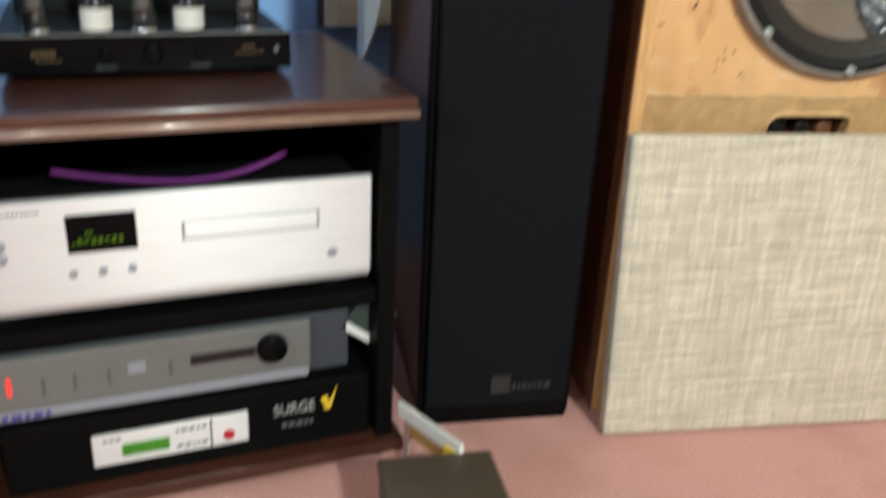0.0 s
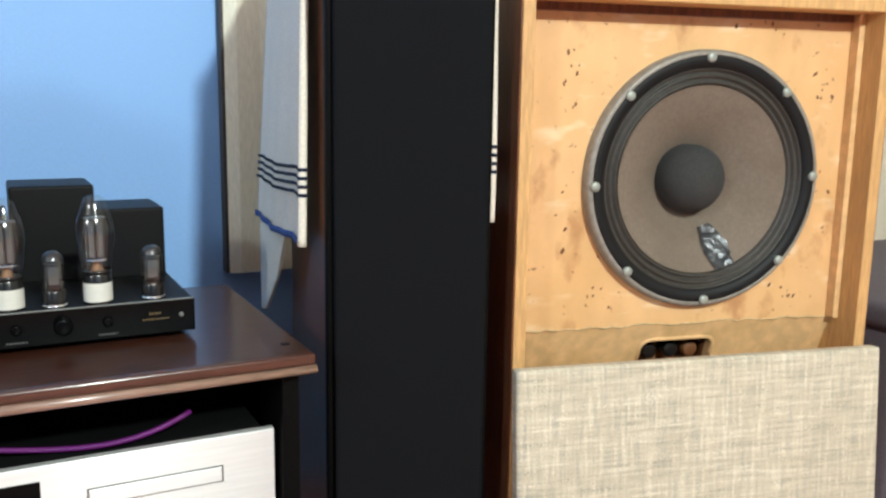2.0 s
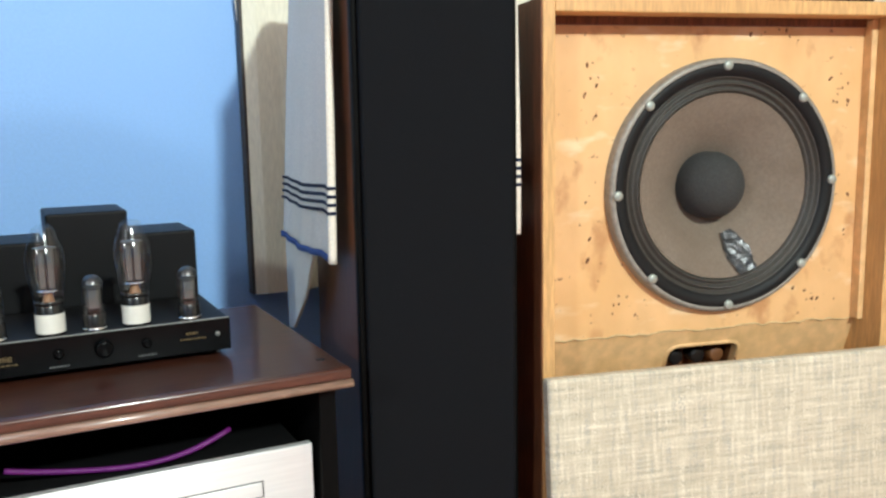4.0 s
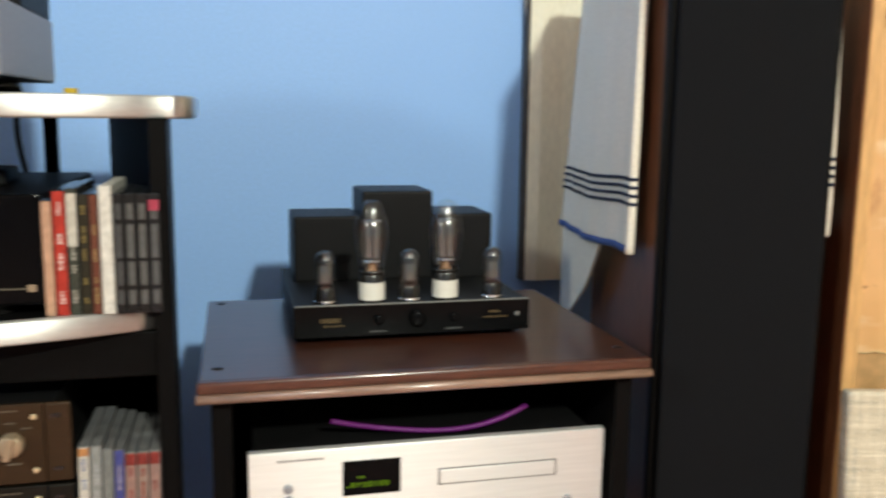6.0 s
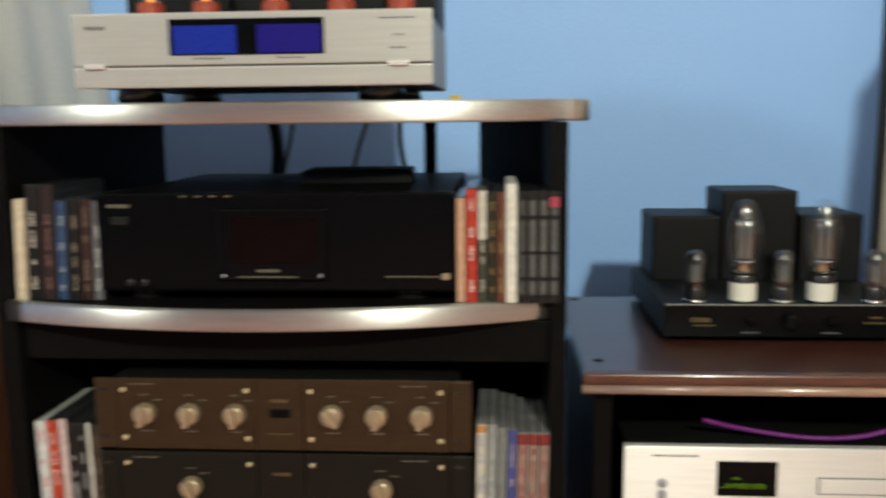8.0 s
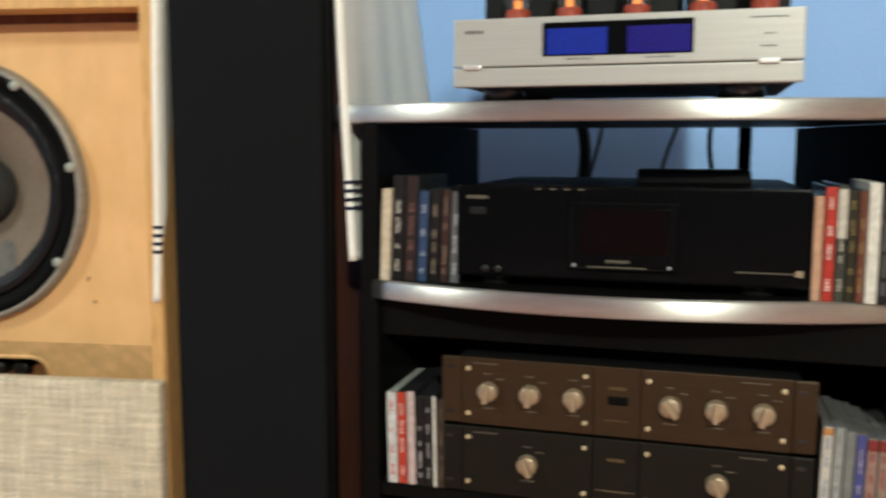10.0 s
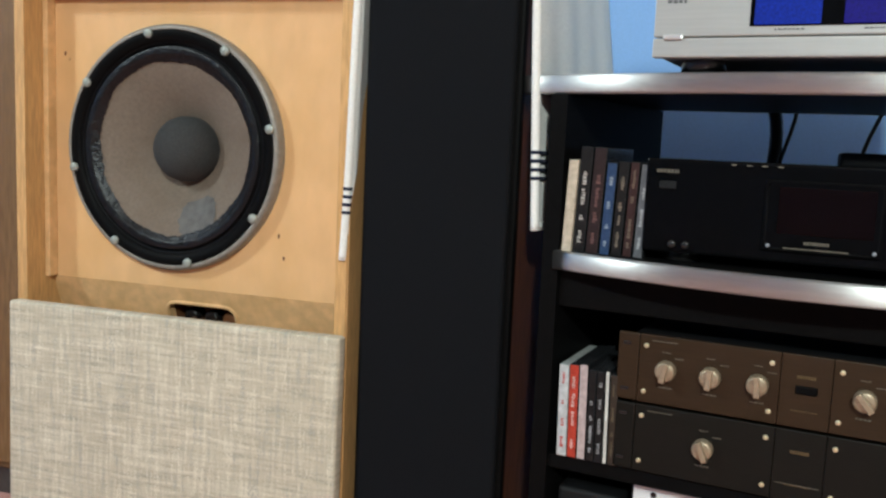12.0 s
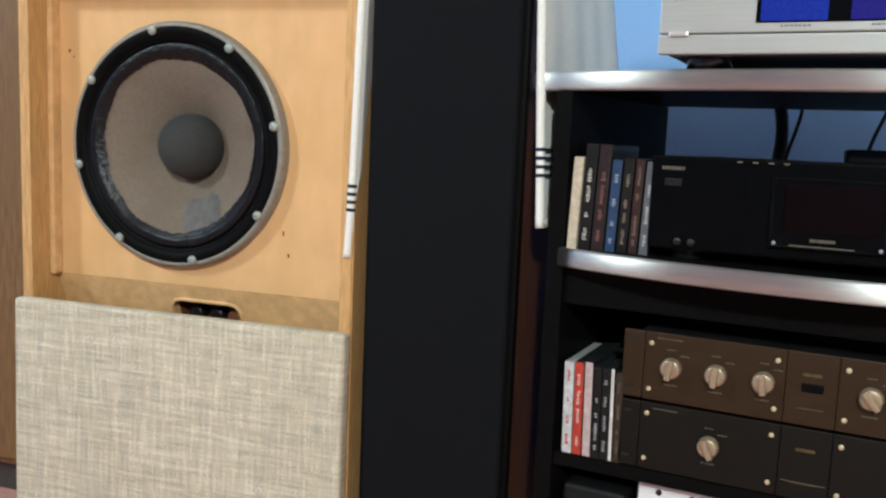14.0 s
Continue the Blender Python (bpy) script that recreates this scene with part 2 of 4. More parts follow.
M_TOWEL = material("pale_towel_cotton", (0.83, 0.755, 0.65), 0.95, grain=320, spread=0.14, bump=0.5, big=5, second=(0.75, 0.67, 0.55))
M_TOWEL_WHITE = material("white_towel_cotton", (0.86, 0.84, 0.79), 0.95, grain=320, spread=0.10, bump=0.5, big=5, second=(0.78, 0.75, 0.69))
M_STRIPE = material("navy_towel_stripe", (0.012, 0.018, 0.045), 0.95, grain=320, spread=0.2, bump=0.5)
M_BLUE_HEM = material("blue_towel_hem", (0.05, 0.10, 0.30), 0.95, grain=320, spread=0.2, bump=0.5)
M_CURTAIN = material("beige_blind_fabric", (0.84, 0.795, 0.66), 0.9, grain=260, spread=0.1, bump=0.2, stretch=(1, 1, 0.2))
M_DARK_EDGE = material("dark_frame_edge", (0.05, 0.04, 0.035), 0.6)
M_PURPLE = material("purple_cable_sleeve", (0.15, 0.008, 0.16), 0.45, grain=600, spread=0.4, bump=0.5)
M_CABLE = material("black_rubber_cable", (0.012, 0.012, 0.012), 0.5)
M_YELLOW = material("yellow_tape", (0.80, 0.52, 0.03), 0.5)
M_PAPER = material("white_paper", (0.75, 0.73, 0.68), 0.8, grain=90, spread=0.05)
M_CARTON = material("dull_brown_plastic", (0.075, 0.055, 0.036), 0.45, grain=200, spread=0.15)
M_PLATE = material("grey_tube_plate", (0.085, 0.085, 0.083), 0.5, 0.2, grain=150, spread=0.2)
M_GETTER = material("silver_getter_flash", (0.045, 0.045, 0.048), 0.35, 0.6, grain=120, spread=0.5, bump=0.1)
M_BASE = material("black_bakelite", (0.012, 0.011, 0.011), 0.25, grain=80, spread=0.2)
M_LABEL = material("white_tube_label", (0.66, 0.64, 0.58), 0.6, grain=100, spread=0.04)
M_SOFA = material("mauve_grey_fabric", (0.13, 0.11, 0.13), 0.95, grain=300, spread=0.2, bump=0.4)
M_GLASS = clear_glass("tube_glass")
M_CASE = material("clear_grey_jewel_case", (0.022, 0.023, 0.025), 0.2, grain=60, spread=0.1, bump=0.0)
M_CLEAR_CASE = material("scuffed_clear_case", (0.17, 0.17, 0.17), 0.3, grain=60, spread=0.3, bump=0.02, big=40, second=(0.08, 0.08, 0.09))
M_GREEN = display_glow("green_display_segments", (0.30, 0.62, 0.02), 0.5)
M_GREENBAR = display_glow("green_status_bar", (0.16, 0.62, 0.05), 0.55)
M_BLUE_LCD = display_glow("blue_meter_screen", (0.006, 0.05, 0.72), 0.7)
M_VIOLET_LCD = display_glow("violet_blue_meter_screen", (0.022, 0.010, 0.56), 0.52)
M_HEATER = glow("orange_heater_glow", (1.0, 0.35, 0.10), 2.0)
M_RED_LED = glow("red_indicator", (1.0, 0.06, 0.05), 1.6)
SPINES = {}


def spine(tone):
    if tone not in SPINES:
        SPINES[tone] = material("sleeve_print", tuple(0.8 * c for c in tone), 0.45, grain=140, spread=0.25, bump=0.02, big=30, spec=0.2)
    return SPINES[tone]


# ---- shape helpers ----


def box(x0, x1, y0, y1, z0, z1, bev=0.0, seg=2):
    bm = bmesh.new()
    bmesh.ops.create_cube(bm, size=1)
    for v in bm.verts:
        v.co = Vector(((x0 + x1) / 2 + v.co.x * (x1 - x0), (y0 + y1) / 2 + v.co.y * (y1 - y0), (z0 + z1) / 2 + v.co.z * (z1 - z0)))
    if bev:
        bmesh.ops.bevel(bm, geom=bm.edges[:], offset=bev, segments=seg, affect="EDGES", profile=0.6)
    return bm


def joined(*bms):
    out = bmesh.new()
    for bm in bms:
        me = bpy.data.meshes.new("tmp")
        bm.to_mesh(me)
        bm.free()
        out.from_mesh(me)
        bpy.data.meshes.remove(me)
    return out


def moved(bm, m):
    bm.transform(m)
    return bm


def lathe(profile, steps=48):
    """A turned shape about z from (radius, height) pairs."""
    bm = bmesh.new()
    rings = []
    for r, z in profile:
        if r < 1e-6:
            rings.append([bm.verts.new((0, 0, z))])
        else:
            rings.append([bm.verts.new((r * math.cos(2 * math.pi * i / steps), r * math.sin(2 * math.pi * i / steps), z)) for i in range(steps)])
    for a, b in zip(rings, rings[1:]):
        for i in range(steps):
            j = (i + 1) % steps
            if len(a) == 1 and len(b) == 1:
                continue
            if len(a) == 1:
                bm.faces.new((a[0], b[j], b[i]))
            elif len(b) == 1:
                bm.faces.new((a[i], a[j], b[0]))
            else:
                bm.faces.new((a[i], a[j], b[j], b[i]))
    bmesh.ops.recalc_face_normals(bm, faces=bm.faces)
    for f in bm.faces:
        f.smooth = True
    return bm


FRONT = Matrix.Rotation(math.pi / 2, 4, "X")  # turns +z to -y


def tube(points, radius, sides=10):
    """A round rod along points."""
    bm = bmesh.new()
    pts = [Vector(p) for p in points]
    rings = []
    for i, p in enumerate(pts):
        d = (pts[min(i + 1, len(pts) - 1)] - pts[max(i - 1, 0)]).normalized()
        a = d.orthogonal().normalized() if i == 0 else (rings[-1][1] - d * rings[-1][1].dot(d)).normalized()
        b = d.cross(a)
        rings.append(([bm.verts.new(p + radius * (math.cos(2 * math.pi * k / sides) * a + math.sin(2 * math.pi * k / sides) * b)) for k in range(sides)], a))
    for (r0, _), (r1, _) in zip(rings, rings[1:]):
        for k in range(sides):
            bm.faces.new((r0[k], r0[(k + 1) % sides], r1[(k + 1) % sides], r1[k]))
    bm.faces.new(rings[0][0][::-1])
    bm.faces.new(rings[-1][0])
    for f in bm.faces:
        f.smooth = True
    bmesh.ops.recalc_face_normals(bm, faces=bm.faces)
    return bm


def prism(outline, z0, z1):
    """A plan outline of (x, y) pairs raised from z0 to z1."""
    bm = bmesh.new()
    lo = [bm.verts.new((x, y, z0)) for x, y in outline]
    hi = [bm.verts.new((x, y, z1)) for x, y in outline]
    n = len(outline)
    for i in range(n):
        bm.faces.new((lo[i], lo[(i + 1) % n], hi[(i + 1) % n], hi[i]))
    bm.faces.new(lo[::-1])
    bm.faces.new(hi)
    bmesh.ops.recalc_face_normals(bm, faces=bm.faces)
    return bm


def mesh_object(name, bm, mat, smooth=False):
    me = bpy.data.meshes.new(name)
    if smooth:
        for f in bm.faces:
            f.smooth = True
    bm.to_mesh(me)
    bm.free()
    me.materials.append(mat)
    return new(name, me)


def part(name, bm, mat, parent, label="", smooth=False):
    ob = mesh_object(name, bm, mat, smooth)
    ob.parent = parent
    return tagged(ob, label, kind="stuff" if name.endswith(("print", "_mark", "_marks", "badge_print", "legend", "figures")) else "")


def thing(name, m, label, category, group=""):
    ob = new(name)
    ob.empty_display_size = 0.05
    ob.matrix_world = m
    return tagged(ob, label, category, group)


def structure(name, bm, mat, label=""):
    return tagged(mesh_object(name, bm, mat), label, kind="structure")


def bars(x0, x1, z, y, h, n, seed, thick=0.0006):
    """A row of small raised bars in place of small print, facing -y."""
    rnd = random.Random(seed)
    widths = [rnd.uniform(0.5, 1.2) for _ in range(n)]
    unit = (x1 - x0) / (sum(widths) + 0.35 * (n - 1))
    out, x = [], x0
    for w in widths:
        out.append(box(x, x + w * unit, y - thick, y + thick, z - h / 2 * rnd.uniform(0.8, 1), z + h / 2))
        x += (w + 0.35) * unit
    return joined(*out)


def disc(x, y, z, r, depth, bev=0.0, steps=28):
    """A round boss on a front panel at y, standing out by depth towards -y."""
    b = min(bev or depth * 0.3, r * 0.5)
    return moved(lathe([(r, 0), (r, depth - b), (r - b * 0.4, depth - b * 0.3), (r - b, depth), (0, depth)], steps), Matrix.Translation((x, y, z)) @ FRONT)


# ---- the room ----
WALL_Y = 1.80
structure("floor", box(-3.6, 2.6, -4.4, WALL_Y, -0.06, 0.0), M_CARPET, "faded pink cut-pile carpet")
structure("wall_north", box(-3.6, 2.6, WALL_Y, WALL_Y + 0.12, -0.06, 2.6), M_BLUE, "bright blue painted wall")
structure("wall_south", box(-3.6, 2.6, -4.52, -4.4, -0.06, 2.6), M_BLUE, "plain blue wall")
structure("wall_west", box(-3.72, -3.6, -4.4, WALL_Y, -0.06, 2.6), M_BLUE, "plain blue wall")
structure("wall_east", box(2.6, 2.72, -4.4, WALL_Y, -0.06, 2.6), M_CREAM_WALL, "plain cream wall")
structure("ceiling", box(-3.6, 2.6, -4.4, WALL_Y, 2.5, 2.6), M_CEIL, "white ceiling")

# beige blind hanging on the blue wall
blind = thing("window_blind", pose(0.262, WALL_Y - 0.005, 0.455), "beige fabric blind hanging on the blue wall", "blind")
outline = []
for i in range(41):
    x = i * 0.022
    outline.append((x, -0.022 - 0.016 * math.sin(x * 26) - 0.006 * math.sin(x * 61 + 1)))
bm = prism(outline + [(0.88, -0.002), (0, -0.002)], 0, 1.75)
part("fabric", bm, M_CURTAIN, blind)
part("edge_strip", box(-0.006, 0.0, -0.028, 0.0, 0.0, 1.75, 0.001), M_DARK_EDGE, blind, "thin dark edge strip")
cord = [(-0.03 + 0.026 * (k / 14) ** 2, -0.012, 1.2 - 0.05 * k) for k in range(15)]
part("pull_cord", tube(cord, 0.0012, 6), M_PAPER, blind, "thin pale pull cord")

# ---- vintage loudspeakers ----


CONE_R = [0.050, 0.075, 0.098, 0.120, 0.140]
CONE_H = [-0.052, -0.034, -0.0185, -0.006, 0.003]


def woofer(parent, patch):
    """A fifteen-inch driver about the origin, facing -y, on a baffle at y=0."""
    R = 0.190
    tarred = patch[10]
    w = part("woofer", moved(lathe([(R + 0.002, -0.008), (R + 0.001, 0.008), (R - 0.002, 0.012), (R - 0.007, 0.0125), (R - 0.010, 0.009), (0.176, 0.004), (0.150, -0.004), (0.150, -0.010), (R, -0.006)], 96), FRONT), M_FRAME, parent, "grey cast driver frame")
    part("gasket", moved(lathe([(0.1840, 0.008), (0.1830, 0.0125), (0.179, 0.0135), (0.166, 0.0125), (0.163, 0.005)], 96), FRONT), M_BLACK if tarred else M_BLACK_MATTE, w, "black cork gasket")
    ridges = [(0.1660 - 0.029 * k / 40, 0.0060 - 0.004 * k / 40 + 0.0026 * math.sin(2 * math.pi * 3 * k / 40)) for k in range(41)]
    part("surround", moved(lathe(ridges, 96), FRONT), M_SURROUND if tarred else M_RIDGES, w, "black tarred cloth surround" if tarred else "ridged dark paper surround")
    part("cone", moved(lathe([(r, h) for r, h in zip(CONE_R[::-1], CONE_H[::-1])], 96), FRONT), M_CONE, w, "brown paper cone")
    part("dust_cap", moved(lathe([(0.0520, -0.052), (0.0520, -0.031), (0.0490, -0.019), (0.0420, -0.007), (0.0310, 0.002), (0.0170, 0.0075), (0, 0.009)], 64), FRONT), M_DOME, w, "grey felt dust cap")
    for k in range(8):
        a = math.radians(90 + 45 * k + patch[0])
        part("bolt", moved(lathe([(0.0075, 0), (0.0072, 0.003), (0.0055, 0.0042), (0, 0.0048)], 12), Matrix.Translation((0.180 * math.cos(a), -0.013, 0.180 * math.sin(a))) @ FRONT), M_BOLT, w)
    # a repair patch that follows the cone
    rnd = random.Random(patch[1])
    a0, a1, r0, r1 = patch[2:6]
    bm = bmesh.new()
    rows = []
    for i in range(13):
        f = i / 12
        r = r0 + (r1 - r0) * f
        depth = np.interp(r, CONE_R, CONE_H) + 0.0012
        row = []
        for j in range(9):
            g = j / 8
            mid, half = (a0 + a1) / 2 + math.sin(f * 3) * patch[6], (a1 - a0) / 2 * (0.62 + 0.38 * math.sin(f * 2.9 + 0.3) + rnd.uniform(-0.08, 0.08))
            a = math.radians(mid + (g * 2 - 1) * half)
            row.append(bm.verts.new((r * math.cos(a), -depth - rnd.uniform(0, patch[7]), r * math.sin(a))))
        rows.append(row)
    for p, q in zip(rows, rows[1:]):
        for j in range(8):
            bm.faces.new((p[j], p[j + 1], q[j + 1], q[j]))
    bmesh.ops.recalc_face_normals(bm, faces=bm.faces)
    part("patch", bm, patch[8], w, patch[9], smooth=True)
    if patch[10]:
        bm = bmesh.new()
        rows = []
        n, m = 240, 9
        for i in range(n):
            a = 2 * math.pi * i / n
            low = 0.1355 + 0.002 * math.sin(a * 3 + 1) + 0.001 * math.sin(a * 11) + rnd.uniform(-0.0012, 0.0012)
            row = []
            for j in range(m):
                r = low + (0.1570 - low) * j / (m - 1)
                lump = rnd.uniform(0, 0.0018) * (0 < j < m - 1)
                row.append(bm.verts.new((r * math.cos(a), -np.interp(r, [0.120, 0.140, 0.147, 0.157], [-0.004, 0.0034, 0.0088, 0.0088]) - 0.0010 - lump, r * math.sin(a))))
            rows.append(row)
        for i in range(n):
            p, q = rows[i], rows[(i + 1) % n]
            for j in range(m - 1):
                bm.faces.new((p[j], p[j + 1], q[j + 1], q[j]))
        bmesh.ops.recalc_face_normals(bm, faces=bm.faces)
        part("tar_ring", bm, M_TAR_BLACK, w, "lumpy shiny black tar ring", smooth=True)
    return w


def vintage_speaker(m, label, patch, marks, seed, off):
    """A raw-fronted cabinet; the origin is on the floor under the baffle's middle, y=0 the baffle's face."""
    s = thing("vintage_loudspeaker", m @ pose(off, 0, 0), label, "loudspeaker", "pair of vintage loudspeakers")
    W, H, F, D, B = 0.292, 0.945, -0.042, 0.40, 0.017
    t = 0.020
    for x0, x1 in ((-W, -W + t), (W - t, W)):
        out = x0 if x0 < 0 else x1
        part("side_panel", box(x0 + (0.002 if x0 < 0 else 0), x1 - (0 if x0 < 0 else 0.002), F, D, 0.0, H, 0.0015), M_PLY_EDGE, s, "bare board side panel")
        part("veneer", box(min(out, out + (0.0018 if x0 < 0 else -0.0018)), max(out, out + (0.0018 if x0 < 0 else -0.0018)), F + 0.002, D, 0.0, H - 0.001), M_WALNUT if marks > 20 else M_PLY_EDGE, s, "dark walnut veneer" if marks > 20 else "bare board facing")
        inner, side = (x1, 1) if x0 < 0 else (x0, -1)
        part("batten", box(min(inner, inner + side * 0.010), max(inner, inner + side * 0.010), F + 0.040, B, 0.455, H - t, 0.002), M_PLY_DARK, s)
    part("top_panel", box(-W + t, W - t, F, D, H - t, H, 0.002), M_PLY_EDGE, s, "pale bare board top edge")
    part("bottom_panel", box(-W + t, W - t, F, D, 0.0, t, 0.002), M_WALNUT, s)
    part("back_panel", box(-W + t, W - t, D - 0.016, D, t, H - t), M_WALNUT, s)
    # walnut-toned strip paints the shade below the top panel
    part("top_shadow_strip", box(-W + t + 0.014, W - t - 0.014, B - 0.010, B - 0.002, H - t - 0.012, H - t, 0.001), M_WALNUT, s, "dark brown strip standing in for shade under the top")
    # baffle with a round opening
    z0, z1, cz, r = 0.455, H - t, 0.676, 0.152
    bm = bmesh.new()
    hole = [bm.verts.new((-off + r * math.cos(a), B, cz + r * math.sin(a))) for a in (2 * math.pi * k / 64 for k in range(64))]
    rim = []
    for k in range(64):
        a = 2 * math.pi * k / 64
        c, q = math.cos(a), math.sin(a)
        lim = min((W - t + off if c > 0 else W - t - off) / max(abs(c), 1e-6), (z1 - cz if q > 0 else cz - z0) / max(abs(q), 1e-6))
        rim.append(bm.verts.new((-off + lim * c, B, cz + lim * q)))
    for cx in (-W + t, W - t):
        for z in (z0, z1):
            near = min(rim, key=lambda v: (v.co - Vector((cx, B, z))).length)
            near.co = (cx, B, z)
    for k in range(64):
        bm.faces.new((hole[k], hole[(k + 1) % 64], rim[(k + 1) % 64], rim[k]))
    geo = bmesh.ops.extrude_face_region(bm, geom=bm.faces[:])
    for v in geo["geom"]:
        if isinstance(v, bmesh.types.BMVert):
            v.co.y += 0.018
    bmesh.ops.recalc_face_normals(bm, faces=bm.faces)
    part("baffle", bm, M_PLY_STAINED if marks > 20 else M_PLY, s, "stained pale board baffle")
    # lower ledge that slopes back, with a terminal plate
    for i, (x0, x1, zz0, zz1) in enumerate(((-W + t, -0.054, 0, 1), (0.066, W - t, 0, 1), (-0.054, 0.066, 0.70, 1))):
        top, bot = (B, 0.455), (B + 0.034, 0.36)
        p = lambda f: (top[0] + (bot[0] - top[0]) * (1 - f), top[1] + (bot[1] - top[1]) * (1 - f))
        (ya, za), (yb, zb) = p(zz1), p(zz0)
        bm = bmesh.new()
        vs = [bm.verts.new(c) for c in ((x0, ya, za), (x1, ya, za), (x1, yb, zb), (x0, yb, zb), (x0, ya + 0.015, za), (x1, ya + 0.015, za), (x1, yb + 0.015, zb), (x0, yb + 0.015, zb))]
        for f in ((0, 1, 2, 3), (7, 6, 5, 4), (0, 4, 5, 1), (1, 5, 6, 2), (2, 6, 7, 3), (3, 7, 4, 0)):
            bm.faces.new([vs[j] for j in f])
        bmesh.ops.recalc_face_normals(bm, faces=bm.faces)
        part("sloping_ledge", bm, M_PLY_DARK, s, "glue-stained sloping lower board")
    # bead of old glue along the joint
    rnd = random.Random(seed)
    pts = [(-W + t + 0.012 + 0.0134 * k, B - 0.002 + rnd.uniform(-0.001, 0.002), 0.4555 + rnd.uniform(-0.0025, 0.0025)) for k in range(41)]
    if marks > 20:
        part("glue_bead", tube(pts, 0.0012, 6), M_GLUE, s, "ragged bead of dried glue")
    rim = [(-0.058, 0.378), (-0.058, 0.412), (-0.055, 0.421), (-0.048, 0.427), (-0.038, 0.429), (0.050, 0.429), (0.060, 0.427), (0.067, 0.421), (0.070, 0.412), (0.070, 0.378)]
    plate = part("terminal_plate", tube([(x, B + 0.034 * (0.455 - z) / 0.095 + 0.001, z) for x, z in rim], 0.0036, 8), M_PLY_DARK, s, "rounded rim of the recessed terminal box")
    part("terminal_box", joined(box(-0.056, 0.068, 0.078, 0.088, 0.36, 0.430), box(-0.059, -0.0545, 0.036, 0.079, 0.36, 0.428), box(0.0665, 0.071, 0.036, 0.079, 0.36, 0.428)), M_PLY_REDDISH, plate, "reddish-brown recess")
    for x, mat, lab in ((-0.028, M_BASE, "black terminal knob"), (0.010, M_BASE, "black terminal knob"), (0.044, M_PLY_REDDISH, "reddish terminal knob")):
        part("terminal_post", disc(x, 0.078, 0.402, 0.0125, 0.026, 0.003), mat, plate, lab)
    # woofer on the baffle
    w = woofer(s, patch)
    w.location = (-off, B - 0.007, cz)
    # stain marks and nail holes
    blots = []
    clusters = ((-0.212, 0.145, 0.022, 0.040, 9), (0.205, 0.130, 0.020, 0.034, 9), (-0.225, -0.02, 0.012, 0.09, 5), (-0.155, -0.172, 0.024, 0.018, 6), (0.155, -0.180, 0.028, 0.022, 8), (0.218, -0.03, 0.010, 0.06, 4), (0.085, 0.226, 0.05, 0.012, 5)) if marks > 20 else ((0.19, -0.14, 0.02, 0.02, 2), (-0.20, 0.14, 0.01, 0.01, 2))
    for cx, cdz, sx, sz, n in clusters:
        for k in range(n):
            x, z = -off + cx + rnd.uniform(-sx, sx), cz + cdz + rnd.uniform(-sz, sz)
            if (x + off) ** 2 + (z - cz) ** 2 < 0.198 ** 2 or abs(x) > W - t - 0.016:
                continue
            r = rnd.uniform(0.0012, 0.0034)
            blots.append(moved(lathe([(r, 0), (r * 0.8, 0.0005), (0, 0.0006)], 7), Matrix.Translation((x, B, z)) @ Matrix.Rotation(rnd.uniform(-0.6, 0.9), 4, "Y") @ Matrix.Diagonal((rnd.uniform(0.5, 0.9), 1, rnd.uniform(1.0, 1.8), 1)) @ FRONT))
    if blots:
        tagged(part("stain_marks", joined(*blots), M_STAIN, s, "dark nail marks and stains"), kind="stuff")
    return s


def grille(m, label, half=0.295):
    """A cloth-covered frame standing on the floor; its back foot is at the origin."""
    g = thing("speaker_grille", m, label, "speaker grille", "pair of speaker grilles")
    part("board", box(0.007 - half, half - 0.007, -0.020, 0.0, 0.0, 0.416, 0.002), M_PLY_EDGE, g, "bare board back")
    cloth = box(-half, half, -0.030, -0.006, -0.0, 0.424, 0.006, 4)
    part("cloth", cloth, M_TWEED, g, "cream and grey woven tweed cloth", smooth=True)
    return g


P_RIGHT = pose(0.807, 1.095, 0, 0, 0, -13)
P_LEFT = pose(-1.632, 1.056, 0, 0, 0, 9)
vintage_speaker(P_RIGHT, "vintage loudspeaker, open stained board front, taped paper woofer", (2, 5, -82, -61, 0.076, 0.139, 0, 0.004, M_TAR, "shiny tar repair patch", False), 64, 3, -0.020)
vintage_speaker(P_LEFT, "vintage loudspeaker, clean board front, smudged paper woofer", (11.7, 8, -88, -50, 0.085, 0.140, 0, 0.0008, M_GREY_PATCH, "grey smudge on the cone", True), 4, 9, 0.034)
grille(P_RIGHT @ pose(-0.020, -0.082, 0.001, -5.2, 0, 0), "woven tweed grille leaning on the taped loudspeaker")
grille(P_LEFT @ pose(0.040, -0.048, 0, -1.0, 0, 0), "woven tweed grille leaning on the clean loudspeaker", 0.2886)

# ---- black tower loudspeakers with towels ----


